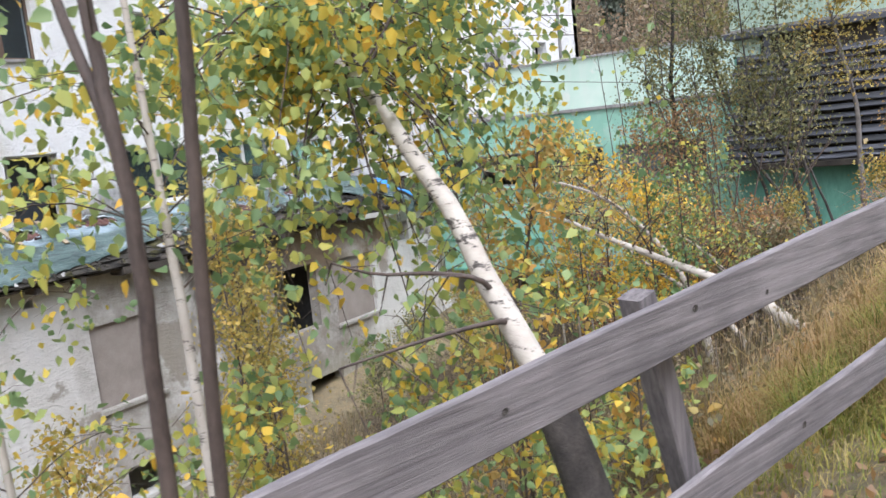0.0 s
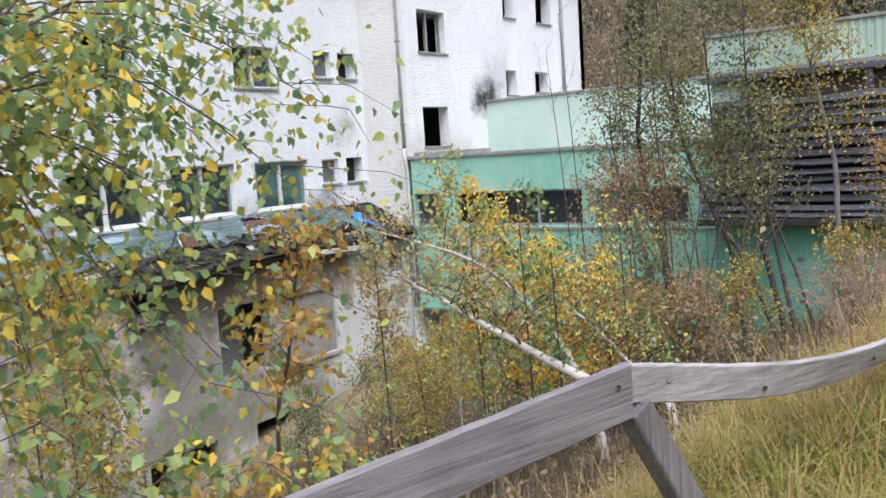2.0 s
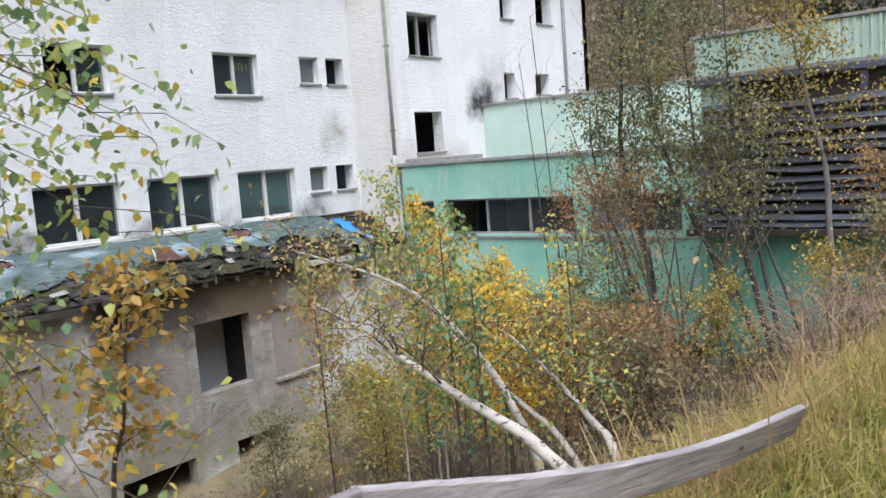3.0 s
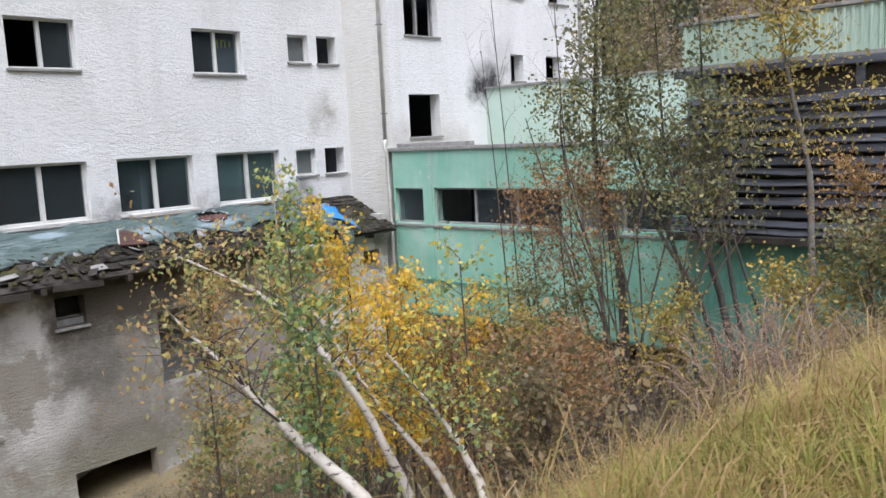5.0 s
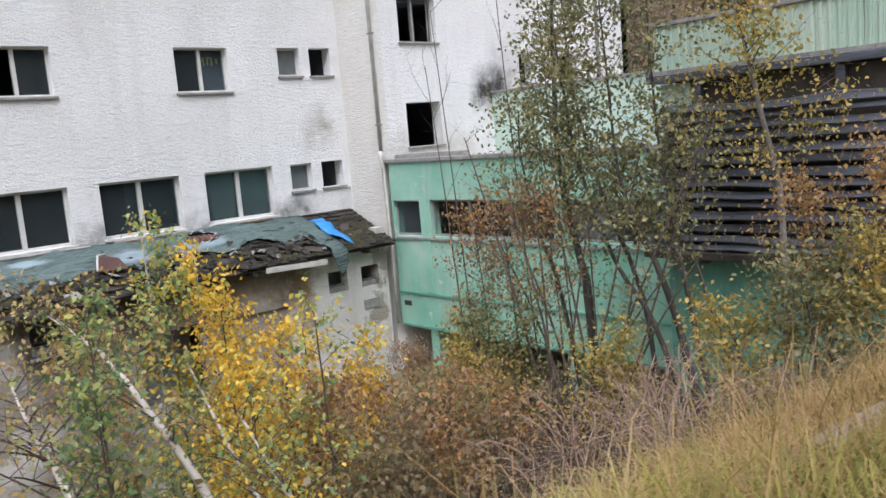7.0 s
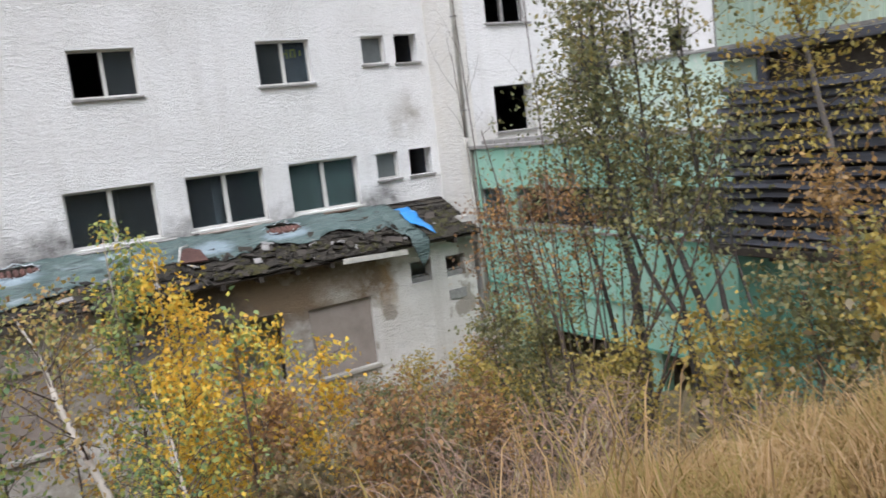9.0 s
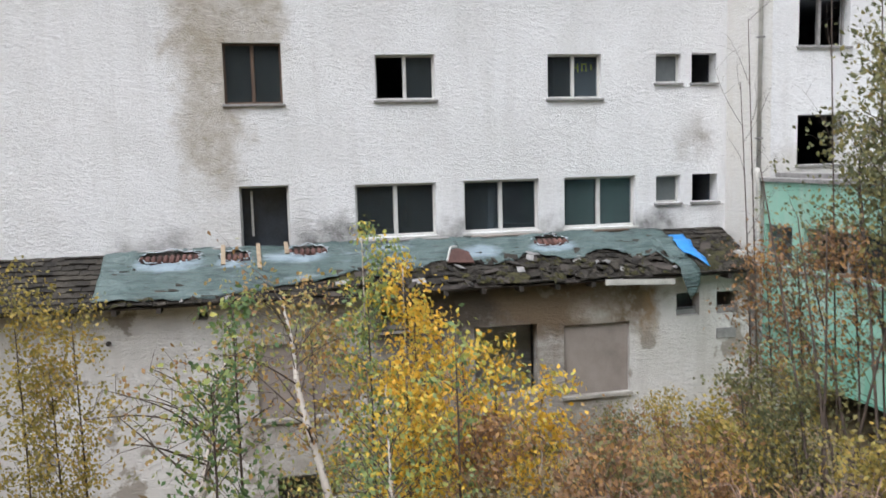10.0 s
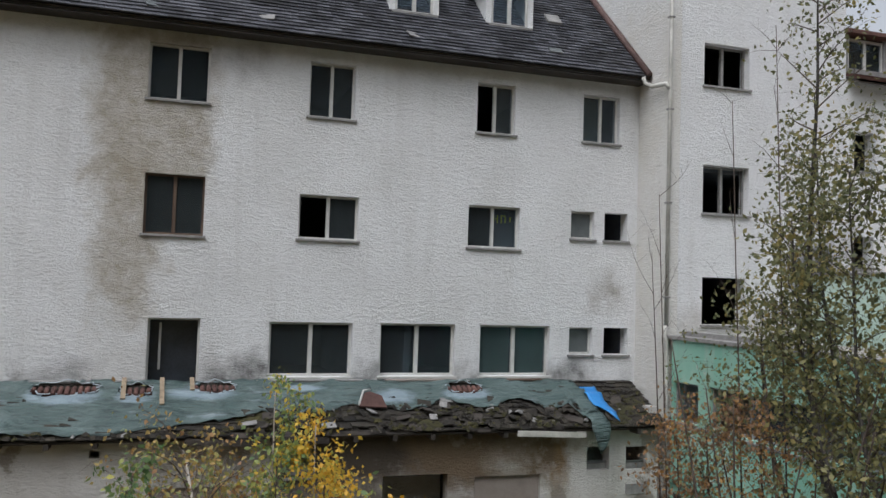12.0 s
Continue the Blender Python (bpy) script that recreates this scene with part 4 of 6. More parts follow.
# frayed rims of the tears, with red tiles showing inside
for hy, hv, ry, rv in (*HOLES, (14.15, 0.2, 0.42, 0.12)):
    bm = bmesh.new()
    loop = []
    for k in range(25):
        a = 2 * math.pi * k / 24
        loop.append(on_roof(hy + ry * (1.0 + 0.14 * math.sin(k * 3.1)) * math.cos(a), hv + rv * (1.0 + 0.25 * math.sin(k * 4.3)) * math.sin(a), 0.12 + 0.01 * math.sin(k * 5)))
    tube(bm, loop, [0.005 + 0.011 * abs(math.sin(k * 2.3)) for k in range(25)], 5)
    part("frayed_edge", bm, M_FRAY, tarp_one if hy < 12 else tarp_two, "pale frayed rim of a tear")
    bm = bmesh.new()
    n_ = int(ry * 2 / 0.12)
    for k in range(n_):
        y = hy - ry + 0.12 * (k + 0.5)
        h_ = rv * math.sqrt(max(0.0, 1 - ((y - hy) / ry) ** 2))
        tube(bm, [on_roof(y, hv - h_ * 0.2, 0.09), on_roof(y, hv + h_, 0.1)], [0.05, 0.055], 6)
    tagged(part("red_tiles", bm, M_REDTILE), "red brown tiles showing through the torn tarpaulin", "roof tile", kind="stuff")
for y in (7.0, 7.72, 8.3):
    bm = bmesh.new()
    box(bm, 0, (0.75, 0.95, 0.45)[int((y - 6.9) / 0.65) % 3], -0.045, 0.045, 0, 0.03, 0.005)
    ob = tagged(part("batten", bm, M_TWIG_PALE), "short pale lath nailed over the tarpaulin", "batten", "roof laths")
    p = on_roof(y, 0.02, 0.15)
    ob.matrix_world = pose(*p, 0, 26, 2)
for y, v_, r_ in ((9.6, 0.75, 0.45), (17.9, 0.75, 0.5), (17.4, 0.85, 0.35), (13.0, 0.9, 0.3), (18.2, 0.5, 0.3)):
    bm = bmesh.new()
    bmesh.ops.create_icosphere(bm, subdivisions=3, radius=1.0)
    for vert in bm.verts:
        n_ = 1 + 0.35 * noise.noise(vert.co * 2.1 + Vector((y, 0, 0)))
        vert.co = on_roof(y + vert.co.y * r_ * n_, v_ + vert.co.x * r_ * 0.35 * n_, 0.05 + 0.05 * vert.co.z * n_)
    tagged(part("moss_cushion", bm, M_MOSS), "cushion of olive moss on old tiles", "moss")

scrap = thing("roof_scrap", on_roof(11.9, 0.5, 0.1), "broken reddish brown board with a white edge on the roof", "board")
bm = bmesh.new()
flat = [(-0.28, -0.16), (0.3, -0.2), (0.26, 0.12), (0.02, 0.24), (-0.1, 0.2)]
lo = [bm.verts.new(on_roof(11.9 + u, 0.5 - w * 0.62, 0.13 + 0.12 * (w + 0.2))) for u, w in flat]
hi = [bm.verts.new(on_roof(11.9 + u, 0.5 - w * 0.62, 0.155 + 0.12 * (w + 0.2))) for u, w in flat]
bm.faces.new(lo[::-1])
bm.faces.new(hi)
for k in range(5):
    bm.faces.new((lo[k], lo[(k + 1) % 5], hi[(k + 1) % 5], hi[k]))
under(part("board", bm, M_REDTILE), scrap)
bm = bmesh.new()
tube(bm, [on_roof(11.62, 0.58, 0.16), on_roof(11.78, 0.36, 0.24), on_roof(11.94, 0.34, 0.24)], [0.022, 0.024, 0.018], 6)
under(part("edge_strip", bm, M_PVC, None, "white torn edge strip"), scrap)

# crumbs of slate, moss and rotten wood strewn over the old tiles
rnd = random.Random(91)
verts, faces = [], []
while len(faces) < 5400:
    y, v_ = rnd.uniform(4.0, 18.5), rnd.uniform(0.3, 1.02)
    if y < 9.6 and v_ < 0.95 or 9.6 < y < 16.9 and v_ < 0.55:
        continue
    if noise.noise((y * 1.7, v_ * 5, 8)) < rnd.uniform(-0.5, 0.4):
        continue
    c_, i0 = on_roof(y, v_, 0.07 + 0.05 * rnd.random()), len(verts)
    a, l_ = rnd.uniform(0, 6.28), rnd.uniform(0.02, 0.085)
    for k in range(6):
        q = a + k * 1.047
        rr = (l_ if k % 3 else l_ * 1.7) * rnd.uniform(0.6, 1.1)
        verts.append(tuple(c_ + Vector((rr * math.cos(q) * 0.7, rr * math.sin(q), rnd.uniform(-0.03, 0.03) - 0.4 * rr * math.cos(q)))))
    verts.append(tuple(c_ + Vector((0, 0, rnd.uniform(0.015, 0.05)))))
    faces += [(i0 + k, i0 + (k + 1) % 6, i0 + 6) for k in range(6)]
half = len(faces) // 12 * 6
tagged(raw("roof_rubble", verts, faces[:half], M_MOSSTILE), "crumbs of dark slate and rotten wood on the roof", "rubble", kind="stuff")
tagged(raw("roof_moss", verts, faces[half:half + half // 2], M_MOSS), "small tufts of moss on the broken tiles", "moss", kind="stuff")
tagged(raw("roof_splinters", verts, faces[half + half // 2:half + half // 2 + 120], M_SILL), "pale splinters lying on the broken tiles", "rubble", kind="stuff")

# ---- the mint green pool house ----
CAPZ = 2.05
GW = [(-13.06, -12.1, 0.25, 1.12), (-11.72, -8.0, 0.26, 1.14), (-7.6, -5.45, 0.28, 1.14), (-4.95, -4.1, 0.28, 1.14)]
tagged(wall_sheet("wall_green", G, "y", W + 0.16, -1.0, -2.02, CAPZ, GW, 0.3, M_GREEN), "flaking mint green wall with a strip of broken windows", "wall", kind="structure")
tagged(wall_sheet("wall_green_upper", U, "y", W, -2.0, 2.0, 3.66, [], 0.3, M_GREEN_PALE), "set-back mint green upper wall, bleached in places", "wall", kind="structure")
bm = bmesh.new()
box(bm, W + 0.003, -1.0, G - 0.06, G + 0.34, CAPZ + 0.004, CAPZ + 0.09, 0.012)
tagged(part("trim_cap", bm, M_SILL), "dark metal parapet cap", "trim", kind="structure")
bm = bmesh.new()
box(bm, W + 0.003, -10.9, G + 0.35, G + 0.65, CAPZ, 2.24, 0.02)
tagged(part("trim_kerb", bm, M_SILL), "rough grey concrete upstand", "trim", kind="structure")
bm = bmesh.new()
box(bm, W + 0.003, -2.0, U - 0.07, U + 0.36, 3.664, 3.73, 0.012)
tagged(part("trim_upper", bm, M_SILL), "dark metal edge of the upper roof", "trim", kind="structure")
bm = bmesh.new()
box(bm, W + 0.003, 6.0, G + 0.31, 29.0, 1.85, 2.0)
box(bm, W + 0.003, 6.0, U + 0.31, 29.0, 3.5, 3.65)
box(bm, W + 0.003, 6.0, G + 0.31, 29.0, -2.2, -2.0)
box(bm, W + 0.003, 6.0, 24.0, 24.2, -5.0, 1.85)
tagged(part("roof_flat", bm, M_PLINTH), "flat concrete roofs and slabs", "roof", kind="structure")
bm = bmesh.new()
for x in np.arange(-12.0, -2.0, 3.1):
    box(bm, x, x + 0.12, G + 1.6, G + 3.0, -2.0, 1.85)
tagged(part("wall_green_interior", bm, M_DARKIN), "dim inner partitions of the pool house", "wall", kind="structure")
for a, b, c, d in GW:
    gw = thing("window_strip", ((a + b) / 2, G + 0.1, c), "strip window with thin green frame and broken panes", "window", "strip windows")
    n_ = max(1, round((b - a) / 1.25))
    bm = bmesh.new()
    for z0, z1 in ((c, c + 0.05), (d - 0.05, d)):
        box(bm, a, b, G + 0.1, G + 0.16, z0, z1)
    under(part("window_frame", bm, M_SILL), gw)
    for k in range(n_ + 1):
        x = a + (b - a) * k / n_
        bm = bmesh.new()
        box(bm, max(a, x - 0.03), min(b, x + 0.03), G + 0.095, G + 0.165, c + 0.051, d - 0.051)
        under(part("mullion", bm, M_SILL), gw)
    for k in range(n_):
        if (k + int(a)) % 3 == 1:
            continue
        bm = bmesh.new()
        x0, x1 = a + (b - a) * k / n_ + 0.032, a + (b - a) * (k + 1) / n_ - 0.032
        box(bm, x0, x1, G + 0.125, G + 0.133, c + 0.052, d - 0.052)
        pane = part("pane", bm, M_FROST if a > -8 and k == 0 else M_GLASS)
        pane.visible_shadow = False
        under(pane, gw)
# ledges and pilasters on the green wall
for z in (0.2, -1.17, -2.02):
    bm = bmesh.new()
    box(bm, W + 0.2, -1.0, G - (0.05 if z > -2 else 0.03), G - 0.003, z - 0.03, z + 0.025, 0.006)
    tagged(part("trim_ledge", bm, M_SILL if z > 0 else M_GREEN_DARK), "thin ledge across the green wall", "trim", kind="structure")
for x in (-11.91, -7.8, -5.2):
    bm = bmesh.new()
    box(bm, x - 0.14, x + 0.14, G - 0.035, G - 0.004, -1.13, 1.7, 0.006)
    tagged(part("pilaster", bm, M_GREEN), "mint green pilaster between windows", "pilaster", kind="structure")
for x in (-12.05, -7.8, -4.2):
    bm = bmesh.new()
    box(bm, x - 0.14, x + 0.14, G + 0.1, G + 0.4, -4.6, -2.03, 0.02)
    tagged(part("pillar", bm, M_GREEN), "pale green concrete pillar under the pool house", "pillar", "pillars")
bm = bmesh.new()
box(bm, -12.95, -12.7, G - 0.02, G - 0.004, -1.52, -1.4)
tagged(part("vent_plate", bm, M_KNOT), "small dark vent in the green wall", "vent")

# ---- the tarred timber front ----
SX0, SX1 = -4.42, 9.0
tagged(wall_sheet("wall_timber_base", D + 0.28, "y", SX0 + 0.15, SX1, -3.5, 3.1, [], 0.3, M_GREEN_DARK), "dark green board wall beneath the timber front", "wall", kind="structure")
tagged(wall_sheet("wall_timber_side", SX0 + 0.12, "x", D + 0.585, U, -3.5, 3.1, [], 0.2, M_GREEN), "mint green side wall", "wall", kind="structure")
bm = bmesh.new()
box(bm, SX0, SX1, D + 0.1, U, 3.12, 3.24, 0.02)
tagged(part("roof_timber_front", bm, M_BLACKWOOD), "dark roof edge of the timber front", "roof", kind="structure")
# black sheet added for the shade in the gaps and below the parapet
bm = bmesh.new()
box(bm, SX0 + 0.2, SX1, D + 0.262, D + 0.276, 0.5, 2.76)
box(bm, SX0 + 0.68, SX1, D + 0.262, D + 0.276, 2.76, 3.1)
tagged(part("trim_shade_sheet", bm, M_CHAR), "black sheet as shade behind the timbers and under the parapet", "trim", kind="structure")
bm = bmesh.new()
box(bm, SX0 + 0.16, SX0 + 0.66, D + 0.25, D + 0.277, 2.78, 3.1, 0.004)
tagged(part("trim_panel", bm, M_GREEN_PALE), "pale bleached panel above the timbers", "trim", kind="structure")
rnd = random.Random(31)
rack = thing("timber_front", (SX0 + 1.0, D, 0.7), "stack of tarred horizontal timbers cladding the front", "cladding")
z = 0.62
while z < 2.72:
    h = rnd.uniform(0.1, 0.145)
    x0 = SX0 + rnd.uniform(-0.12, 0.3)
    bm = bmesh.new()
    rings = []
    n_ = 18
    out, tilt = rnd.uniform(0.0, 0.03), rnd.uniform(0.025, 0.05)
    for k in range(n_ + 1):
        x = x0 + (SX1 - x0) * (k / n_) ** 1.5
        w_ = 0.04 * noise.noise((x * 1.1, z * 7, 1)) + 0.018 * noise.noise((x * 5, z * 9, 2))
        y_ = D + 0.1 - out + 0.02 * noise.noise((x * 1.2, z * 5, 4))
        hh = h * (1 + 0.3 * noise.noise((x * 2.1, z * 3, 6)))
        # a slab leaning out at its foot, with a rounded outer face and a worn upper edge
        rings.append([bm.verts.new((x, y_ + dy, z + w_ + dz)) for dy, dz in ((-tilt, 0), (-tilt - 0.012, 0.02), (-0.022, hh * 0.6), (-0.008, hh - 0.012), (0.006, hh), (0.03, hh - 0.004), (0.03, 0.006))])
    for r0, r1 in zip(rings, rings[1:]):
        for q in range(7):
            bm.faces.new((r0[q], r0[(q + 1) % 7], r1[(q + 1) % 7], r1[q]))
    bm.faces.new(rings[0][::-1])
    bm.faces.new(rings[-1])
    under(part("timber", bm, M_BLACKWOOD), rack)
    z += h + rnd.uniform(0.02, 0.06)
for x in (-3.6, -1.6, 0.6, 3.0):
    bm = bmesh.new()
    box(bm, x - 0.06, x + 0.06, D + 0.14, D + 0.26, 0.4, 3.1, 0.01)
    under(part("upright", bm, M_BLACKWOOD), rack)
bm = bmesh.new()
box(bm, SX0 - 0.1, SX1, D - 0.02, D + 0.16, 0.48, 0.6, 0.015)
under(part("bottom_rail", bm, M_CHAR), rack)
# sheet metal parapet above
parapet = thing("sheet_parapet", (SX0 + 1, D + 0.2, 3.25), "pale green corrugated sheet parapet above the timbers", "parapet", kind="structure")
x = SX0 + 0.1
while x < SX1:
    bm = bmesh.new()
    box(bm, x + 0.006, x + 0.594, D + 0.2, D + 0.225, 3.25, 3.95)
    for r_ in np.arange(x + 0.06, x + 0.58, 0.12):
        box(bm, r_, r_ + 0.04, D + 0.175, D + 0.197, 3.25, 3.95)
    under(part("sheet", bm, M_TIN), parapet)
    x += 0.6
bm = bmesh.new()
box(bm, SX0 + 0.05, SX1, D + 0.15, D + 0.28, 3.954, 4.01, 0.01)
box(bm, SX0 + 0.05, SX1, D + 0.12, D + 0.17, 3.13 + 0.115, 3.3)
under(part("coping", bm, M_SILL), parapet)


# ---- the broken fence ----
def board_along(name, pts, height, thick, material, label, category, group="", knots=(), twist=0.0):
    """A plank standing on edge along pts (its middle line), with worn edges, knots and nail heads."""
    th = thing(name, pts[0], label, category, group)
    th.empty_display_size = 0.1
    P_ = [Vector(p) for p in pts]
    bm = bmesh.new()
    rings = []
    steps = 14
    total = len(P_) - 1
    for k in range(steps * total + 1):
        f = k / steps
        i = min(int(f), total - 1)
        a = P_[max(i - 1, 0)]
        b, c = P_[i], P_[i + 1]
        d_ = P_[min(i + 2, total)]
        u = f - i
        p = 0.5 * ((2 * b) + (c - a) * u + (2 * a - 5 * b + 4 * c - d_) * u * u + (3 * b - a - 3 * c + d_) * u ** 3)
        t_ = (P_[min(i + 1, total)] - P_[i])
        side = Vector((t_.y, -t_.x, 0)).normalized()
        lean = twist * f / total
        up = (Vector((0, 0, 1)) + side * lean).normalized()
        hh = height / 2 * (1 + 0.03 * noise.noise((k * 0.3, 7, pts[0][1])))
        e = 0.006
        prof = [(-1, -1, 0, e), (-1, -1, e, 0), (1, -1, e, 0), (1, -1, 0, e), (1, 1, 0, e), (1, 1, e, 0), (-1, 1, e, 0), (-1, 1, 0, e)]
        ring = []
        for sx, sz, ex, ez in prof:
            w_ = 0.003 * noise.noise((k * 0.9, sx * 3, sz * 5))
            ring.append(bm.verts.new(p + side * (sx * (thick / 2 - ex)) + up * (sz * (hh - ez) + w_)))
        rings.append(ring)
    for r0, r1 in zip(rings, rings[1:]):
        for q in range(8):
            bm.faces.new((r0[q], r0[(q + 1) % 8], r1[(q + 1) % 8], r1[q]))
    bm.faces.new(rings[0][::-1])
    bm.faces.new(rings[-1])
    ob = under(part("plank", bm, material), th)
    t_ = (P_[-1] - P_[0]).normalized()
    side = Vector((t_.y, -t_.x, 0)).normalized()
    for f, dz, r_ in knots:
        p = P_[0].lerp(P_[-1], f) if total == 1 else P_[int(f * total)].lerp(P_[min(int(f * total) + 1, total)], f * total - int(f * total))
        bm = bmesh.new()
        n_ = 10
        vs = [bm.verts.new(p + side * (thick / 2 + 0.003) + t_ * (r_ * 1.3 * math.cos(2 * math.pi * k / n_)) + Vector((0, 0, dz + r_ * math.sin(2 * math.pi * k / n_)))) for k in range(n_)]
        c_ = bm.verts.new(p + side * (thick / 2 - 0.001) + Vector((0, 0, dz)))
        for k in range(n_):
            bm.faces.new((vs[k], vs[(k + 1) % n_], c_))
        under(part("knot", bm, M_KNOT), th)
    return th


def post(foot, top, w, d_):
    th = thing("fence_post", foot, "leaning weathered square fence post", "fence post", "fence posts")
    a, b = Vector(foot), Vector(top)
    bm = bmesh.new()
    dirv = (b - a).normalized()
    x = Vector((0.94, -0.342, 0))
    x = (x - dirv * x.dot(dirv)).normalized()
    y = dirv.cross(x)
    rings = []
    for k in range(9):
        p = a.lerp(b, k / 8)
        s_ = 1 + 0.06 * noise.noise((k * 0.7, a.x, a.y))
        rings.append([bm.verts.new(p + x * (sx * w / 2 * s_) + y * (sy * d_ / 2 * s_)) for sx, sy in ((-1, -0.85), (-0.85, -1), (0.85, -1), (1, -0.85), (1, 0.85), (0.85, 1), (-0.85, 1), (-1, 0.85))])
    for r0, r1 in zip(rings, rings[1:]):
        for q in range(8):
            bm.faces.new((r0[q], r0[(q + 1) % 8], r1[(q + 1) % 8], r1[q]))
    bm.faces.new(rings[0][::-1])
    bm.faces.new(rings[-1])
    under(part("post", bm, M_POST), th)


board_along("fence_board", [(-1.62, -0.65, 0.98), (-1.21, 0.76, 1.085), (-0.72, 2.44, 1.205), (-0.25, 4.03, 1.31)], 0.19, 0.035, M_FENCE,
            "weathered grey upper fence board on leaning posts", "fence board", "fence boards", ((0.3, -0.02, 0.012), (0.62, 0.03, 0.013), (0.71, -0.04, 0.01), (0.985, 0.03, 0.012), (0.45, 0.01, 0.01)))
board_along("fence_board", [(-0.275, 4.03, 1.33), (-0.03, 4.6, 1.215), (0.11, 5.0, 1.155), (0.24, 5.36, 1.14), (0.38, 5.72, 1.165)], 0.14, 0.04, M_FENCE_PALE,
            "bleached bowed fence board sagging from the post", "fence board", "fence boards", ((0.08, 0.01, 0.012), (0.3, -0.03, 0.011), (0.78, 0.0, 0.011)), 0.5)
board_along("fence_board", [(-1.25, 0.45, 0.34), (-0.86, 2.0, 0.52), (-0.45, 3.35, 0.63), (-0.15, 4.36, 0.72)], 0.16, 0.035, M_FENCE,
            "weathered grey lower fence board near the grass", "fence board", "fence boards", ((0.55, 0.0, 0.014), (0.8, 0.02, 0.011)))
post((-0.86, 2.44, 0.2), (-0.97, 2.2, 1.26), 0.1, 0.09)
post((-0.06, 4.52, 0.4), (-0.255, 4.07, 1.24), 0.1, 0.1)
post((-1.62, 0.1, 0.05), (-1.56, -0.3, 1.05), 0.1, 0.09)
# old grey planks in the grass beside the path
for a, b in (((0.15, 3.9), (0.42, 4.38)), ((1.12, 8.5), (1.45, 9.32))):
    a, b = [Vector((p[0], p[1], ground_z(p[0], p[1]) + 0.01)) for p in (a, b)]
    board_along("plank_in_grass", [a, b], 0.1, 0.12, M_FENCE_PALE, "bleached squared timber lying in the grass", "plank", "planks in the grass")


# ---- plants ----
class Leaves:
    """Collects small leaf faces for one crown."""

    def __init__(self, seed):
        self.rnd = np.random.RandomState(seed)
        self.p, self.s = [], []

    def add(self, at, size):
        self.p.append(tuple(at))
        self.s.append(size)

    def build(self, name, material, parent, hang=0.5, wide=0.31, fine=False):
        p, s = np.array(self.p), np.array(self.s)
        n = len(p)
        r = self.rnd
        d = r.normal(size=(n, 3))
        d[:, 2] -= hang * 1.6
        d /= np.linalg.norm(d, axis=1)[:, None]
        w = np.cross(d, r.normal(size=(n, 3)))
        w /= np.linalg.norm(w, axis=1)[:, None] + 1e-9
        nn = np.cross(d, w)
        s = (s * r.uniform(0.65, 1.25, n))[:, None]
        base, tip = p, p + d * s
        mid = p + d * s * 0.42 + nn * s * 0.10
        me = bpy.data.meshes.new(name)
        if fine:
            # a toothed oval folded along its midrib: two faces a leaf
            low, high = p + d * s * 0.28 + nn * s * 0.1, p + d * s * 0.62 + nn * s * 0.07
            v = np.stack([base, low + w * s * wide * 1.15, high + w * s * wide * 0.8, tip, high - w * s * wide * 0.8, low - w * s * wide * 1.15], 1).reshape(-1, 3)
            me.vertices.add(6 * n)
            me.vertices.foreach_set("co", v.astype(np.float32).ravel())
            idx = (np.arange(n)[:, None] * 6 + np.array([[0, 1, 2, 3, 0, 3, 4, 5]])).astype(np.int32)
            me.loops.add(8 * n)
            me.loops.foreach_set("vertex_index", idx.ravel())
            me.polygons.add(2 * n)
            me.polygons.foreach_set("loop_start", np.arange(0, 8 * n, 4, dtype=np.int32))
            me.update(calc_edges=True)
            me.materials.append(material)
            ob = tagged(new(name, me), kind="stuff")
            return under(ob, parent) if parent else ob
        v = np.stack([base, mid + w * s * wide, tip, mid - w * s * wide], 1).reshape(-1, 3)
        me.vertices.add(4 * n)
        me.vertices.foreach_set("co", v.astype(np.float32).ravel())
        me.loops.add(4 * n)
        me.loops.foreach_set("vertex_index", np.arange(4 * n, dtype=np.int32))
        me.polygons.add(n)
        me.polygons.foreach_set("loop_start", np.arange(0, 4 * n, 4, dtype=np.int32))
        me.update(calc_edges=True)
        me.materials.append(material)
        ob = new(name, me)
        tagged(ob, kind="stuff")
        return under(ob, parent) if parent else ob


def smooth_path(pts, n):
    P_ = [Vector(p) for p in pts]
    out = []
    m = len(P_) - 1
    for k in range(n + 1):
        f = k / n * m
        i = min(int(f), m - 1)
        u = f - i
        a, b, c, d_ = P_[max(i - 1, 0)], P_[i], P_[i + 1], P_[min(i + 2, m)]
        out.append(0.5 * ((2 * b) + (c - a) * u + (2 * a - 5 * b + 4 * c - d_) * u * u + (3 * b - a - 3 * c + d_) * u ** 3))
    return out


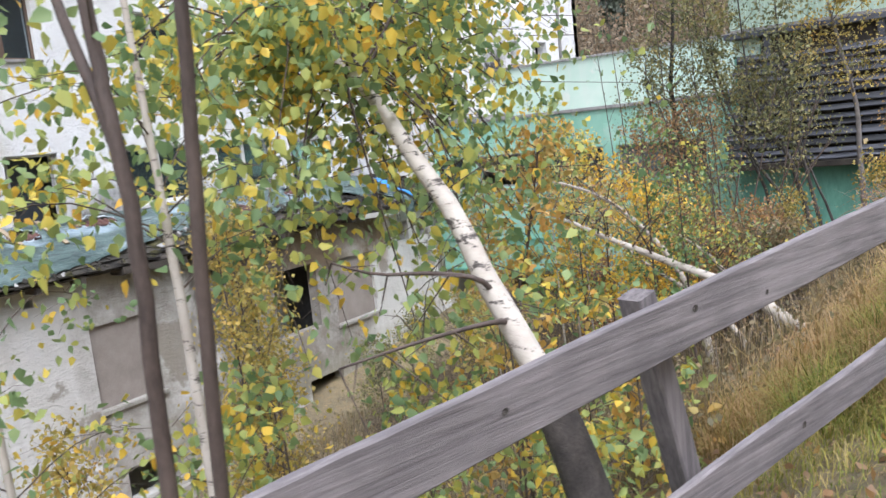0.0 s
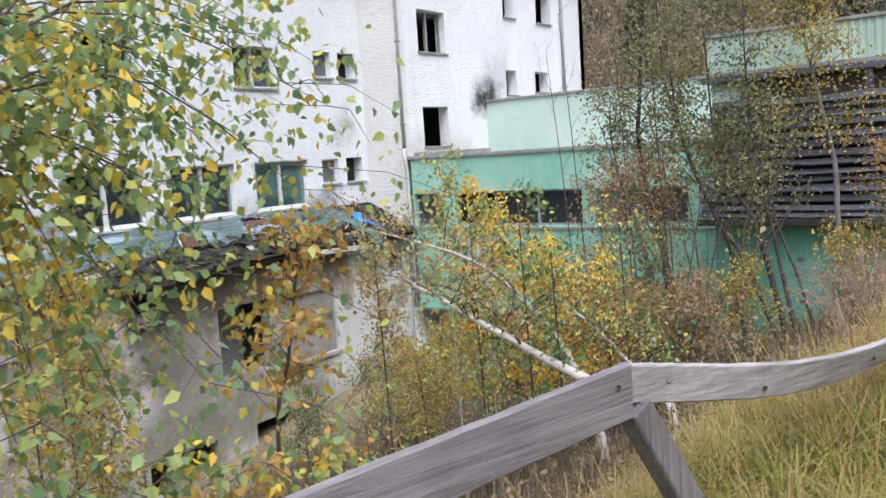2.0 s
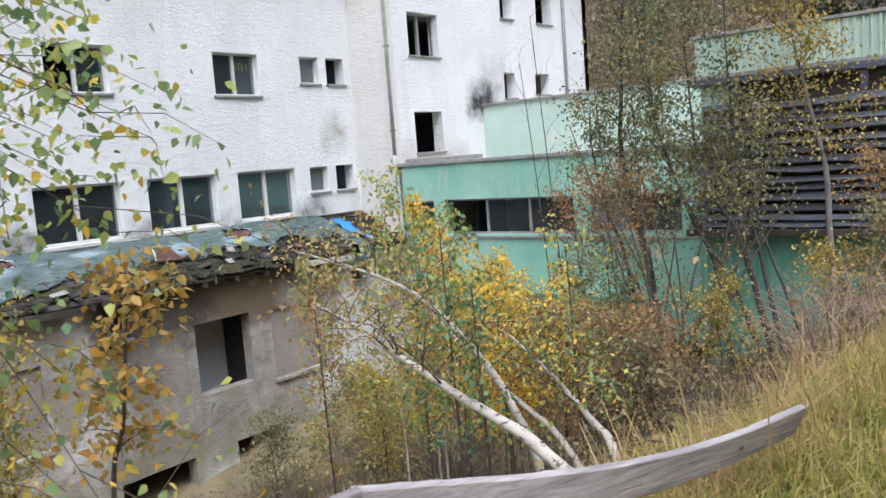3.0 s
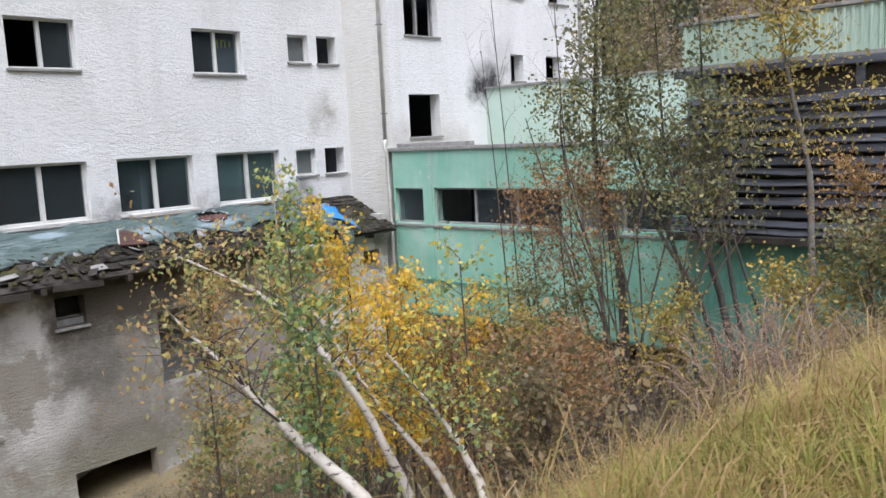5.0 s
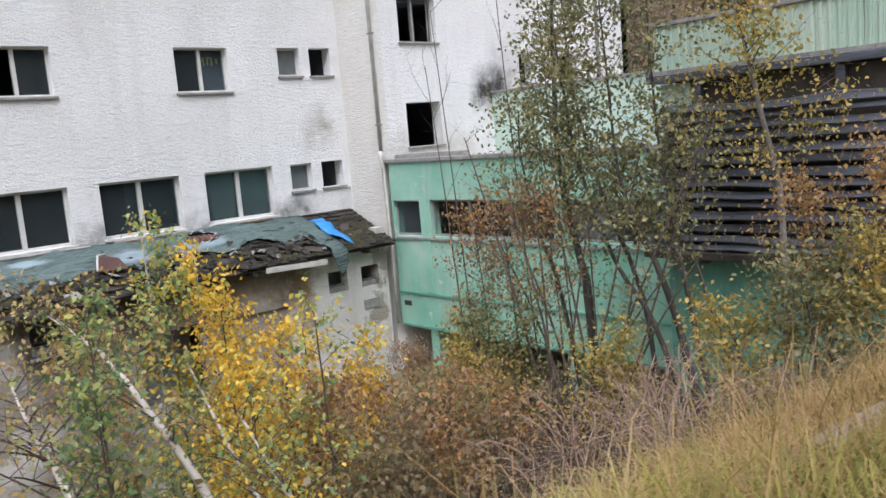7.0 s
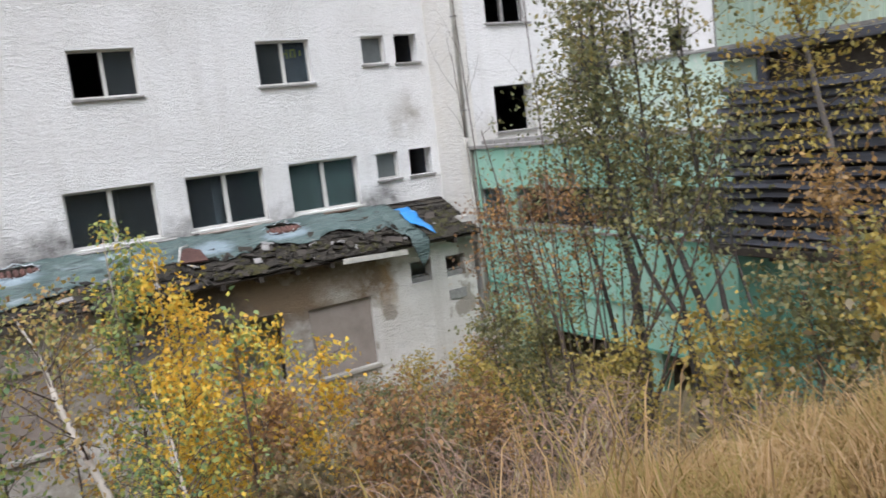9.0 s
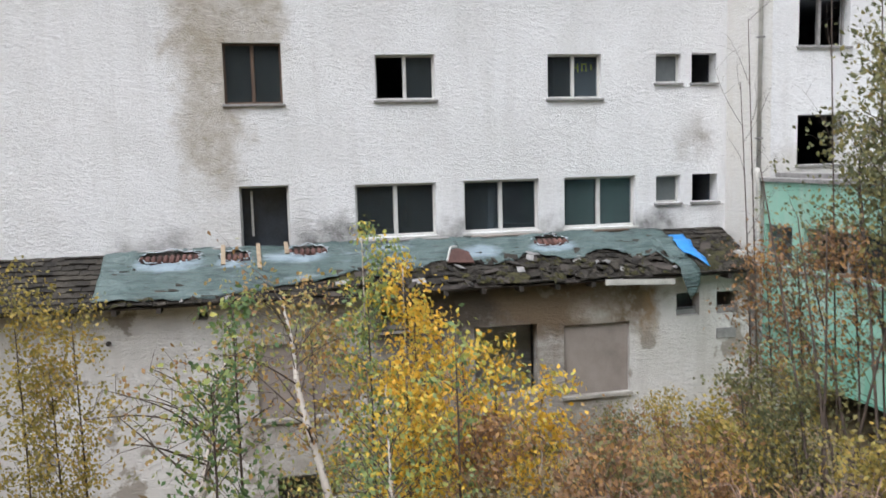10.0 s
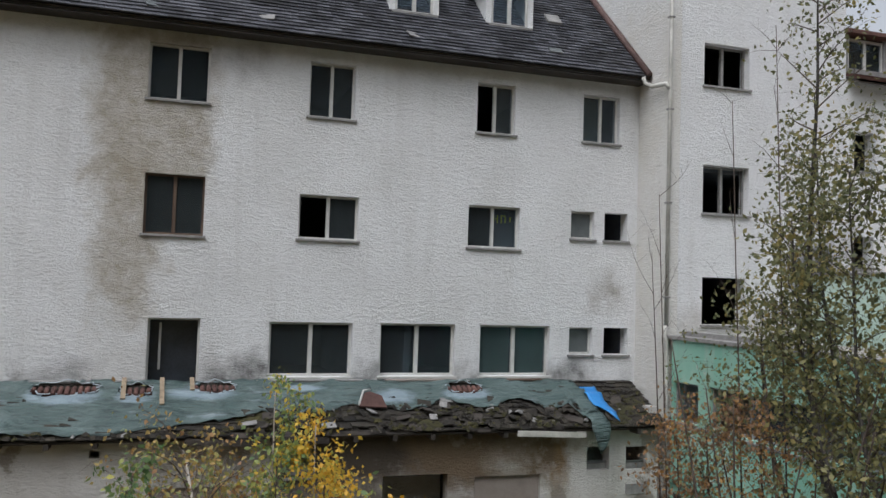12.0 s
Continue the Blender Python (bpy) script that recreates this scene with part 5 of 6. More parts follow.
def tree(name, label, trunk, r0, r1, limbs, length, per, size, leaf, bark, seed, start=0.35, rise=0.5, droop=0.35, ends=(), hang=0.5, twig=None, group="", category="tree", spread=0.16):
    """A tapered trunk along given points, random limbs with twigs, and a crown of loose leaves. ends: limbs that reach given places."""
    rnd = random.Random(seed)
    foot = Vector(trunk[0])
    foot.z = min(foot.z, ground_z(foot.x, foot.y) - 0.05)
    th = thing(name, foot, label, category, group)
    path = smooth_path([foot, *trunk[1:]] if (Vector(trunk[1]) - foot).length > 0.1 else trunk, 20)
    path = [p + Vector((rnd.uniform(-1, 1), rnd.uniform(-1, 1), 0)) * r0 * 0.16 if 0 < i < 20 else p for i, p in enumerate(path)]
    bm = bmesh.new()
    tube(bm, path, [r0 + (r1 - r0) * (i / 20) ** 0.9 for i in range(21)], 9)
    under(part("trunk", bm, bark), th)
    bm = bmesh.new()
    lv = Leaves(seed)
    jobs = [(None, Vector(e)) for e in ends] + [(start + (1 - start) * (k + rnd.random()) / max(limbs, 1), None) for k in range(limbs)]
    for f, end in jobs:
        if end is not None:
            f = rnd.uniform(max(start, 0.5), 0.98)
        i = min(int(f * 20), 19)
        p0 = path[i].lerp(path[i + 1], f * 20 - i)
        if end is None:
            a = rnd.uniform(0, 2 * math.pi)
            L = length * rnd.uniform(0.6, 1.15) * (1.15 - 0.55 * f)
            dirv = Vector((math.cos(a), math.sin(a), rise * rnd.uniform(0.5, 1.4))).normalized()
            end = p0 + dirv * L - Vector((0, 0, droop * L * 0.6))
        L = (end - p0).length
        mid = p0.lerp(end, 0.5) + Vector((rnd.uniform(-0.1, 0.1) * L, rnd.uniform(-0.1, 0.1) * L, droop * L * 0.45))
        limb = smooth_path([p0, mid, end], 7)
        rr = max(r0 * 0.22 * (1.1 - f * 0.6), 0.004)
        tube(bm, limb, [rr * (1 - 0.8 * k / 7) for k in range(8)], 5, False)
        for k in range(5):
            q0 = limb[rnd.randint(2, 7)]
            q1 = q0 + Vector((rnd.gauss(0, 1), rnd.gauss(0, 1), rnd.gauss(-droop * 0.9, 0.7) + rise * 0.3)) * L * 0.22
            tube(bm, [q0, q0.lerp(q1, 0.55) + Vector((0, 0, 0.04 * L)), q1], [rr * 0.35, rr * 0.25, rr * 0.12], 4, False)
            for _ in range(per // 8):
                c_ = q0.lerp(q1, rnd.random())
                lv.add(c_ + Vector((rnd.gauss(0, 1), rnd.gauss(0, 1), rnd.gauss(0, 1))) * spread * 0.5 * L ** 0.5, size)
        for _ in range(per - 5 * (per // 8)):
            c_ = limb[rnd.randint(2, 6)].lerp(limb[7], rnd.random() * 0.6)
            lv.add(c_ + Vector((rnd.gauss(0, 1), rnd.gauss(0, 1), rnd.gauss(-0.3, 1))) * spread * L ** 0.5, size)
    under(tagged(part("branchwork", bm, twig or M_TWIG), kind="stuff"), th)
    if lv.p:
        lv.build("crown", leaf, th, hang, fine=path[0].y < 6.5)
    return th


# leaning birch behind the fence
near_birch = tree("birch_tree", "leaning white birch with green and yellow leaves by the fence",
     [(-1.02, 1.98, 0.3), (-1.2, 2.08, 0.72), (-1.49, 2.24, 1.12), (-1.82, 2.42, 1.51), (-2.22, 2.61, 1.9), (-2.5, 2.68, 2.2), (-2.85, 2.72, 2.4), (-3.2, 2.75, 2.5)], 0.07, 0.016, 20, 1.35, 132, 0.062, M_LEAF_MIX, M_BIRCH, 4,
     start=0.68, rise=0.2, droop=0.5, hang=0.8, spread=0.18, ends=((-2.35, 4.85, 2.45), (-2.6, 4.5, 2.9), (-2.9, 4.7, 2.3), (-2.5, 4.2, 2.2), (-2.8, 4.1, 3.2), (-3.1, 4.3, 2.8), (-2.45, 3.6, 1.5), (-2.6, 3.2, 1.2), (-2.1, 3.4, 2.7),
                                                      (-3.2, 3.6, 1.9), (-2.2, 3.9, 3.1), (-3.0, 2.6, 1.3), (-2.3, 3.0, 0.9), (-1.9, 2.9, 2.6), (-3.4, 3.0, 2.6), (-2.9, 4.9, 3.1), (-3.3, 4.6, 3.5), (-1.7, 2.2, 2.6), (-2.3, 1.8, 1.6), (-2.6, 2.0, 1.0), (-2.2, 2.6, 0.9), (-2.7, 2.2, 2.2), (-2.0, 1.9, 2.6), (-2.9, 2.9, 0.8), (-2.5, 4.7, 2.0), (-2.7, 4.9, 2.6), (-2.5, 4.6, 3.2), (-3.0, 4.4, 2.0), (-3.2, 4.8, 2.5), (-2.8, 4.4, 2.6), (-3.0, 4.9, 3.4), (-2.4, 4.4, 2.7), (-2.7, 3.9, 2.5), (-1.95, 2.87, 1.7), (-2.2, 3.3, 1.35), (-2.3, 3.8, 1.6), (-2.1, 3.7, 1.2), (-2.2, 3.4, 1.0), (-2.3, 4.2, 0.9), (-2.1, 2.95, 1.25), (-2.4, 4.3, 1.4), (-2.2, 4.4, 0.6), (-2.5, 3.9, 1.9), (-2.1, 3.2, 2.0)))
bm = bmesh.new()
tube(bm, smooth_path([(-0.98, 1.96, -0.15), (-1.02, 1.98, 0.3), (-1.2, 2.08, 0.72), (-1.33, 2.155, 0.9)], 8), [0.098, 0.094, 0.09, 0.086, 0.083, 0.08, 0.078, 0.075, 0.071], 9)
under(part("rough_base", bm, M_KNOT, None, "dark furrowed bark at the foot"), near_birch)
# low dark branches of the leaning birch
for run in ([(-1.58, 2.29, 1.22), (-1.6, 2.19, 1.31), (-1.75, 2.09, 1.35), (-1.9, 1.96, 1.37), (-2.0, 1.82, 1.44)],
            [(-1.5, 2.245, 1.13), (-1.5, 2.05, 1.17), (-1.7, 1.9, 1.13), (-1.9, 1.68, 1.08)],
            [(-1.66, 2.335, 1.32), (-1.7, 2.64, 1.11), (-1.9, 3.05, 0.82)]):
    bm = bmesh.new()
    twigs_ = smooth_path(run, 10)
    tube(bm, twigs_, [0.013 - 0.0009 * k for k in range(11)], 6)
    rnd = random.Random(len(run))
    for k in range(3, 11):
        q = twigs_[k] + Vector((rnd.gauss(0, 0.1), rnd.gauss(0, 0.1), rnd.gauss(-0.04, 0.1)))
        tube(bm, [twigs_[k], q], [0.004, 0.0015], 4, False)
    under(part("low_branch", bm, M_BARK, None, "dark bare low branch"), near_birch)
tree("dark_sapling", "slim dark bare stem with reddish bark", [(-1.88, 1.05, 0.1), (-1.84, 1.05, 0.88), (-1.77, 1.05, 1.69), (-1.7, 1.05, 2.29), (-1.58, 1.05, 3.4)], 0.024, 0.018, 2, 0.7, 10, 0.05, M_LEAF_MIX, M_BARK, 6, start=0.7, group="dark saplings")
forked = tree("dark_sapling", "slim dark bare stem with reddish bark, forked low", [(-1.97, 0.95, 0.1), (-1.94, 0.95, 0.91), (-1.91, 0.95, 1.65), (-1.94, 0.95, 2.02), (-1.97, 0.95, 2.33), (-2.05, 0.95, 3.2)], 0.027, 0.018, 2, 0.7, 12, 0.05, M_LEAF_MIX, M_BARK, 7, start=0.7, group="dark saplings",
     ends=((-2.25, 0.85, 2.9),))
bm = bmesh.new()
tube(bm, smooth_path([(-1.925, 0.95, 1.9), (-1.99, 0.95, 2.08), (-2.1, 0.95, 2.35), (-2.3, 0.95, 3.0)], 8), [0.019, 0.019, 0.018, 0.017, 0.016, 0.015, 0.013, 0.012, 0.01], 8)
under(part("fork", bm, M_BARK), forked)
tree("birch_sapling", "thin pale birch sapling with sparse leaves", [(-2.3, 1.4, 0.1), (-2.39, 1.43, 1.32), (-2.48, 1.47, 1.96), (-2.6, 1.5, 3.2)], 0.024, 0.01, 16, 0.9, 70, 0.055, M_LEAF_MIX, M_BIRCH, 8, start=0.35, group="birch saplings", hang=0.8)
tree("birch_sapling", "thin pale birch sapling with sparse leaves", [(-3.3, 1.2, -0.5), (-3.4, 1.2, 1.0), (-3.5, 1.3, 2.6)], 0.024, 0.01, 20, 1.0, 80, 0.055, M_LEAF_MIX, M_BIRCH, 9, start=0.2, group="birch saplings", hang=0.8)
tree("orange_sapling", "slender sapling with orange and yellow leaves", [(-2.86, 4.66, -0.6), (-2.83, 4.68, 0.5), (-2.77, 4.75, 0.95), (-2.66, 4.77, 1.45), (-2.6, 4.77, 1.78)], 0.018, 0.006, 24, 0.45, 26, 0.064, M_LEAF_AMBER, M_BARK, 10, start=0.35, group="saplings")
for k, (x, y, h, m_) in enumerate(((-2.2, 3.4, 1.65, M_LEAF_MIX), (-2.7, 4.2, 1.6, M_LEAF_AMBER), (-1.6, 2.9, 0.8, M_LEAF_MIX), (-3.2, 3.6, 1.6, M_LEAF_MIX), (-1.35, 1.3, 0.6, M_LEAF_GREEN), (-1.15, 1.9, 0.5, M_LEAF_GREEN), (-2.1, 2.2, 0.9, M_LEAF_MIX), (-2.6, 2.6, 1.1, M_LEAF_MIX), (-1.9, 4.3, 1.2, M_LEAF_AMBER), (-2.4, 4.75, 1.25, M_LEAF_MIX), (-1.65, 3.8, 1.2, M_LEAF_MIX), (-2.75, 1.75, 1.7, M_LEAF_MIX), (-2.85, 2.25, 1.8, M_LEAF_MIX), (-2.5, 2.9, 1.6, M_LEAF_MIX))):
    g0 = ground_z(x, y)
    tree("shrub", "low young shrub with green and yellow leaves", [(x, y, g0 - 0.05), (x + 0.05, y - 0.03, g0 + h * 0.5), (x, y, g0 + h)], 0.01, 0.004, 16, 0.55, 32, 0.064, m_, M_TWIG, 40 + k, start=0.1, group="shrubs behind the fence", category="shrub")

# clump of birches leaning downhill
CLUMP = [
    ([(-1.35, 7.44, -0.3), (-1.99, 7.46, 0.11), (-2.53, 7.46, 0.33), (-3.24, 7.51, 0.59), (-3.68, 7.5, 0.79), (-4.4, 7.6, 1.0)], 0.062, M_LEAF_FADED),
    ([(-2.6, 8.66, -1.1), (-2.68, 8.57, -0.51), (-2.8, 8.44, -0.05), (-3.07, 8.34, 0.44), (-3.5, 8.2, 0.9), (-3.92, 8.2, 1.1), (-4.45, 8.17, 1.24), (-5.2, 8.1, 1.4)], 0.05, M_LEAF_FADED),
    ([(-2.2, 8.85, -0.95), (-2.59, 8.86, -0.43), (-3.03, 8.92, -0.18), (-3.4, 8.95, 0.04), (-3.9, 9.0, 0.42), (-4.4, 9.05, 0.8)], 0.038, M_LEAF_YELLOW),
    ([(-1.88, 8.62, -0.8), (-1.93, 8.63, -0.32), (-2.18, 8.78, -0.2), (-2.5, 8.9, 0.0), (-2.68, 8.85, 0.22), (-3.2, 8.9, 0.55)], 0.05, M_LEAF_MIX)]
for k, (t_, r_, m_) in enumerate(CLUMP):
    tree("birch_tree", "white birch leaning downhill with yellowing leaves", t_, r_, 0.009, 22, 1.05, 36, 0.052, m_, M_BIRCH, 60 + k, start=0.45, rise=0.9, droop=0.2, group="leaning birches", spread=0.18)
# upright saplings among them
SAPS = [(-4.39, 9.25, 1.75, M_LEAF_YELLOW), (-3.78, 9.67, 1.0, M_LEAF_YELLOW), (-3.9, 10.0, 0.95, M_LEAF_YELLOW), (-4.7, 9.5, 1.2, M_LEAF_YELLOW), (-2.95, 7.75, 1.7, M_LEAF_GREEN),
        (-2.55, 7.6, 1.25, M_LEAF_GREEN), (-3.5, 10.3, 0.75, M_LEAF_YELLOW), (-2.73, 9.38, 1.35, M_LEAF_MIX), (-4.3, 8.9, 1.5, M_LEAF_MIX), (-5.6, 8.8, 0.9, M_LEAF_FADED), (-3.4, 9.1, 0.9, M_LEAF_YELLOW), (-5.3, 8.4, 1.1, M_LEAF_FADED), (-4.65, 8.9, 2.05, M_LEAF_MIX), (-4.1, 9.3, 1.3, M_LEAF_YELLOW)]
for k, (x, y, top, m_) in enumerate(SAPS):
    g0 = ground_z(x, y)
    tree("birch_sapling", {M_LEAF_YELLOW: "slender birch sapling with golden leaves", M_LEAF_GREEN: "slender sapling still in green leaf", M_LEAF_FADED: "slender sapling with fading leaves"}.get(m_, "slender sapling with green and yellow leaves"),
         [(x + 0.1, y, g0 - 0.05), (x + 0.05, y, g0 + (top - g0) * 0.5), (x, y, top)], 0.018, 0.005, 26 if k not in (7,) else 10, 0.55, 22 if m_ is M_LEAF_GREEN else 38, 0.058, m_, M_BIRCH if k % 3 == 0 else M_BARK, 80 + k, start=0.35, rise=0.9, droop=0.15, group="saplings on the slope", spread=0.13)
# bush low on the slope, brown and thin
for k, (x, y, top) in enumerate(((-6.4, 5.2, 1.4), (-6.8, 5.7, 1.0), (-6.0, 4.7, 1.3), (-6.5, 5.5, 0.4), (-5.6, 2.7, -0.3), (-5.2, 2.3, -0.7))):
    g0 = ground_z(x, y)
    tree("thicket", "twiggy bush with thin golden brown leaves", [(x, y, g0 - 0.05), (x, y + 0.05, (g0 + top) / 2), (x - 0.1, y, top)], 0.02, 0.005, 36, 0.85, 64, 0.05, M_LEAF_GOLD, M_TWIG, 110 + k, start=0.15, rise=1.2, droop=0.05, group="brown bushes", category="shrub")

# tall many-stemmed willows in front of the green wall
WILLOWS = [
    ((-4.5, 15.3), [(-4.62, 15.4, -0.05), (-4.83, 15.5, 0.68), (-5.1, 15.5, 1.94), (-4.95, 15.3, 3.4), (-4.75, 15.2, 5.4), (-4.7, 15.2, 7.0)], 0.085, 50, 0.34),
    ((-4.6, 15.25), [(-4.9, 15.1, 0.2), (-5.2, 15.0, 1.2), (-5.4, 15.0, 2.2), (-5.4, 15.0, 2.9)], 0.04, 24, 0.5),
    ((-2.3, 14.5), [(-2.62, 14.48, 0.12), (-2.79, 14.34, 0.87), (-3.15, 14.42, 1.4), (-3.45, 14.55, 2.3), (-3.6, 14.6, 4.4)], 0.06, 44, 0.5),
    ((-2.4, 14.45), [(-2.9, 14.4, 0.1), (-3.4, 14.3, 1.0), (-3.9, 14.3, 2.4), (-4.1, 14.3, 3.9)], 0.045, 42, 0.5),
    ((-2.2, 14.55), [(-2.5, 14.6, 0.3), (-2.75, 14.65, 1.4), (-2.95, 14.7, 2.8), (-3.0, 14.7, 4.9)], 0.042, 34, 0.55),
    ((-2.0, 14.95), [(-2.27, 14.95, -0.22), (-2.68, 15.0, 0.95), (-2.9, 15.0, 2.2)], 0.035, 12, 0.6),
    ((-3.0, 14.7), [(-3.3, 14.8, 0.3), (-3.9, 14.9, 1.6), (-4.4, 15.0, 3.2), (-4.5, 15.0, 4.8)], 0.04, 38, 0.5)]
for k, ((x, y), pts, r_, limbs_, bare) in enumerate(WILLOWS):
    tree("willow", "many-stemmed willow with olive and yellowing leaves", [(x, y, ground_z(x, y) - 0.05), *pts], r_, 0.008, limbs_, 1.0, 50, 0.07, M_LEAF_OLIVE, M_DARKBARK, 130 + k, start=bare, rise=0.9, droop=0.08, group="willows by the green wall", spread=0.2)
tree("alder", "grey-barked forked tree with thin golden leaves", [(-1.8, 15.75, ground_z(-1.8, 15.75) - 0.05), (-1.88, 15.78, 0.59), (-1.93, 15.8, 1.66), (-2.17, 15.8, 2.79), (-2.4, 15.8, 3.9), (-2.45, 15.8, 4.7)], 0.06, 0.01, 36, 1.1, 74, 0.07, M_LEAF_GOLD, M_GREYBARK, 139,
     start=0.42, rise=0.7, droop=0.1, spread=0.22, ends=((-1.1, 15.6, 2.7),))
for k, (x, y, top, m_) in enumerate(((-4.5, 13.6, 1.7, M_LEAF_RUST), (-4.9, 13.5, 1.45, M_LEAF_RUST), (-4.0, 13.9, 1.7, M_LEAF_RUST), (-4.6, 13.0, 0.3, M_LEAF_OLIVE), (-4.2, 12.6, -0.1, M_LEAF_GOLD), (-0.4, 13.0, 1.15, M_LEAF_OLIVE), (0.25, 13.2, 1.35, M_LEAF_GOLD), (-1.0, 12.9, 0.6, M_LEAF_GOLD), (-4.0, 13.2, 0.2, M_LEAF_OLIVE), (-0.7, 14.1, 1.75, M_LEAF_ORANGE), (0.1, 14.2, 2.1, M_LEAF_ORANGE), (-2.6, 13.0, 0.1, M_LEAF_GOLD), (-2.4, 10.4, 0.3, M_LEAF_RUST), (-2.0, 9.6, 0.2, M_LEAF_BROWN), (-2.9, 10.9, 0.1, M_LEAF_OLIVE), (-3.3, 11.8, -0.1, M_LEAF_RUST), (-3.0, 9.6, 0.5, M_LEAF_RUST), (-6.2, 10.2, -0.6, M_LEAF_GOLD), (-7.6, 11.6, -1.2, M_LEAF_GOLD), (-8.8, 14.2, -1.4, M_LEAF_GOLD), (-10.2, 16.6, -1.9, M_LEAF_RUST), (-7.4, 15.6, -0.7, M_LEAF_GOLD), (-5.2, 11.6, -0.5, M_LEAF_RUST), (-11.0, 14.4, -2.4, M_LEAF_OLIVE), (-9.4, 10.8, -2.0, M_LEAF_OLIVE))):
    g0 = ground_z(x, y)
    tree("thicket", "dense twiggy bush with rusty leaves" if m_ is M_LEAF_RUST else "low twiggy bush with orange leaves" if m_ is M_LEAF_ORANGE else "low twiggy bush with olive leaves", [(x, y, g0 - 0.05), (x, y + 0.05, (g0 + top) / 2), (x - 0.1, y, top)], 0.02, 0.005, 34, 0.85, 34 if top > 1.4 and x < -3 else 60, 0.055, m_, M_TWIG, 150 + k, start=0.6 if top > 1.4 and x < -3 else 0.25, rise=0.9, droop=0.05, group="bushes by the green wall", category="shrub")
for k in range(14):
    a = 2.4 * k
    x, y = -3.5 + 0.35 * math.cos(a), 13.5 + 0.3 * math.sin(a)
    tx, ty, tz = -3.4 + 1.5 * math.cos(a * 1.7 + 1), 13.9 + 0.6 * math.sin(a), 1.2 + 1.4 * (0.5 + 0.5 * math.sin(a * 3))
    tree("bare_willow", "bare leaning willow at the foot of the wall", [(x, y, ground_z(x, y) - 0.05), ((x + tx) / 2 + 0.05, (y + ty) / 2, tz * 0.35 - 0.4), (tx, ty, tz)], 0.024, 0.006, 7, 0.6, 14, 0.06, M_LEAF_OLIVE, M_TWIG, 400 + k, start=0.4, rise=1.0, droop=0.05, group="bare willows")
# bare tall shoots before the wing
for k, (x, y, top) in enumerate(((-5.6, 13.6, 4.3), (-5.9, 13.7, 3.6), (-5.0, 14.2, 5.4), (-4.5, 14.4, 6.2))):
    tree("bare_shoot", "thin bare shoot rising above the bushes", [(x + 0.5, y, ground_z(x, y) - 0.05), (x + 0.25, y, 1.0), (x, y, top)], 0.016, 0.004, 7, 1.0, 0, 0.05, M_LEAF_OLIVE, M_TWIG, 170 + k, start=0.4, rise=1.6, droop=0.0, group="bare shoots")


def blades(name, label, count, area, low, high, width, material, seed, bend=0.5, clump=0.6, kind="stuff", tuft=0):
    """Many grass blades or stalks over a stretch of the slope: area (s0, s1, d0, d1) along and across the path."""
    r = np.random.RandomState(seed)
    out = []
    while len(out) < count:
        s, d = r.uniform(area[0], area[1]), r.uniform(area[2], area[3])
        x, y = 0.342 * s + 0.94 * d, 0.94 * s - 0.342 * d
        if x < S + (1.8 if name == "weeds" else 0.2) or y > D - 0.1 or (y > G - 0.4):
            continue
        n_ = noise.noise((x * 1.1, y * 1.1, seed))
        if n_ < r.uniform(-1, 1) * 0.8 - (1 - clump):
            continue
        if tuft:
            big = r.uniform(0.6, 1.25)
            for _ in range(tuft):
                ox, oy = r.normal(0, 0.035, 2)
                out.append((x + ox, y + oy, ground_z(x, y) - 0.02, big, math.atan2(oy, ox)))
            continue
        out.append((x, y, ground_z(x, y) - 0.02, 1 + 0.45 * n_, r.uniform(0, 2 * np.pi)))
    p = np.array(out)
    n = len(p)
    h = r.uniform(low, high, n) * p[:, 3]
    a = p[:, 4]
    lean = r.normal(0, 0.18, (n, 2)) + bend * np.stack([np.cos(a), np.sin(a)], 1) * r.uniform(0.3, 1.0, (n, 1))
    side = np.stack([-np.sin(a), np.cos(a), np.zeros(n)], 1) * (width * r.uniform(0.6, 1.4, n))[:, None]
    base = p[:, :3]
    bow = np.linalg.norm(lean, axis=1)
    at = lambda out_, up_: base + np.concatenate([lean * (out_ * h)[:, None], (h * up_)[:, None]], 1)
    one = at(np.full(n, 0.14), np.full(n, 0.4))
    two = at(np.full(n, 0.46), 0.78 - 0.1 * bow)
    tip = at(np.full(n, 1.0), np.maximum(0.3, 0.96 - 0.42 * bow))
    v = np.stack([base - side, base + side, one - side * 0.9, one + side * 0.9, two - side * 0.6, two + side * 0.6, tip], 1).reshape(-1, 3)
    me = bpy.data.meshes.new(name)
    me.vertices.add(7 * n)
    me.vertices.foreach_set("co", v.astype(np.float32).ravel())
    idx = (np.arange(n)[:, None] * 7 + np.array([[0, 1, 3, 2, 2, 3, 5, 4, 4, 5, 6]])).astype(np.int32)
    me.loops.add(11 * n)
    me.loops.foreach_set("vertex_index", idx.ravel())
    me.polygons.add(3 * n)
    starts = (np.arange(n)[:, None] * 11 + np.array([[0, 4, 8]])).astype(np.int32)
    me.polygons.foreach_set("loop_start", starts.ravel())
    me.update(calc_edges=True)
    me.materials.append(material)
    return tagged(new(name, me), label, "grass", kind=kind)


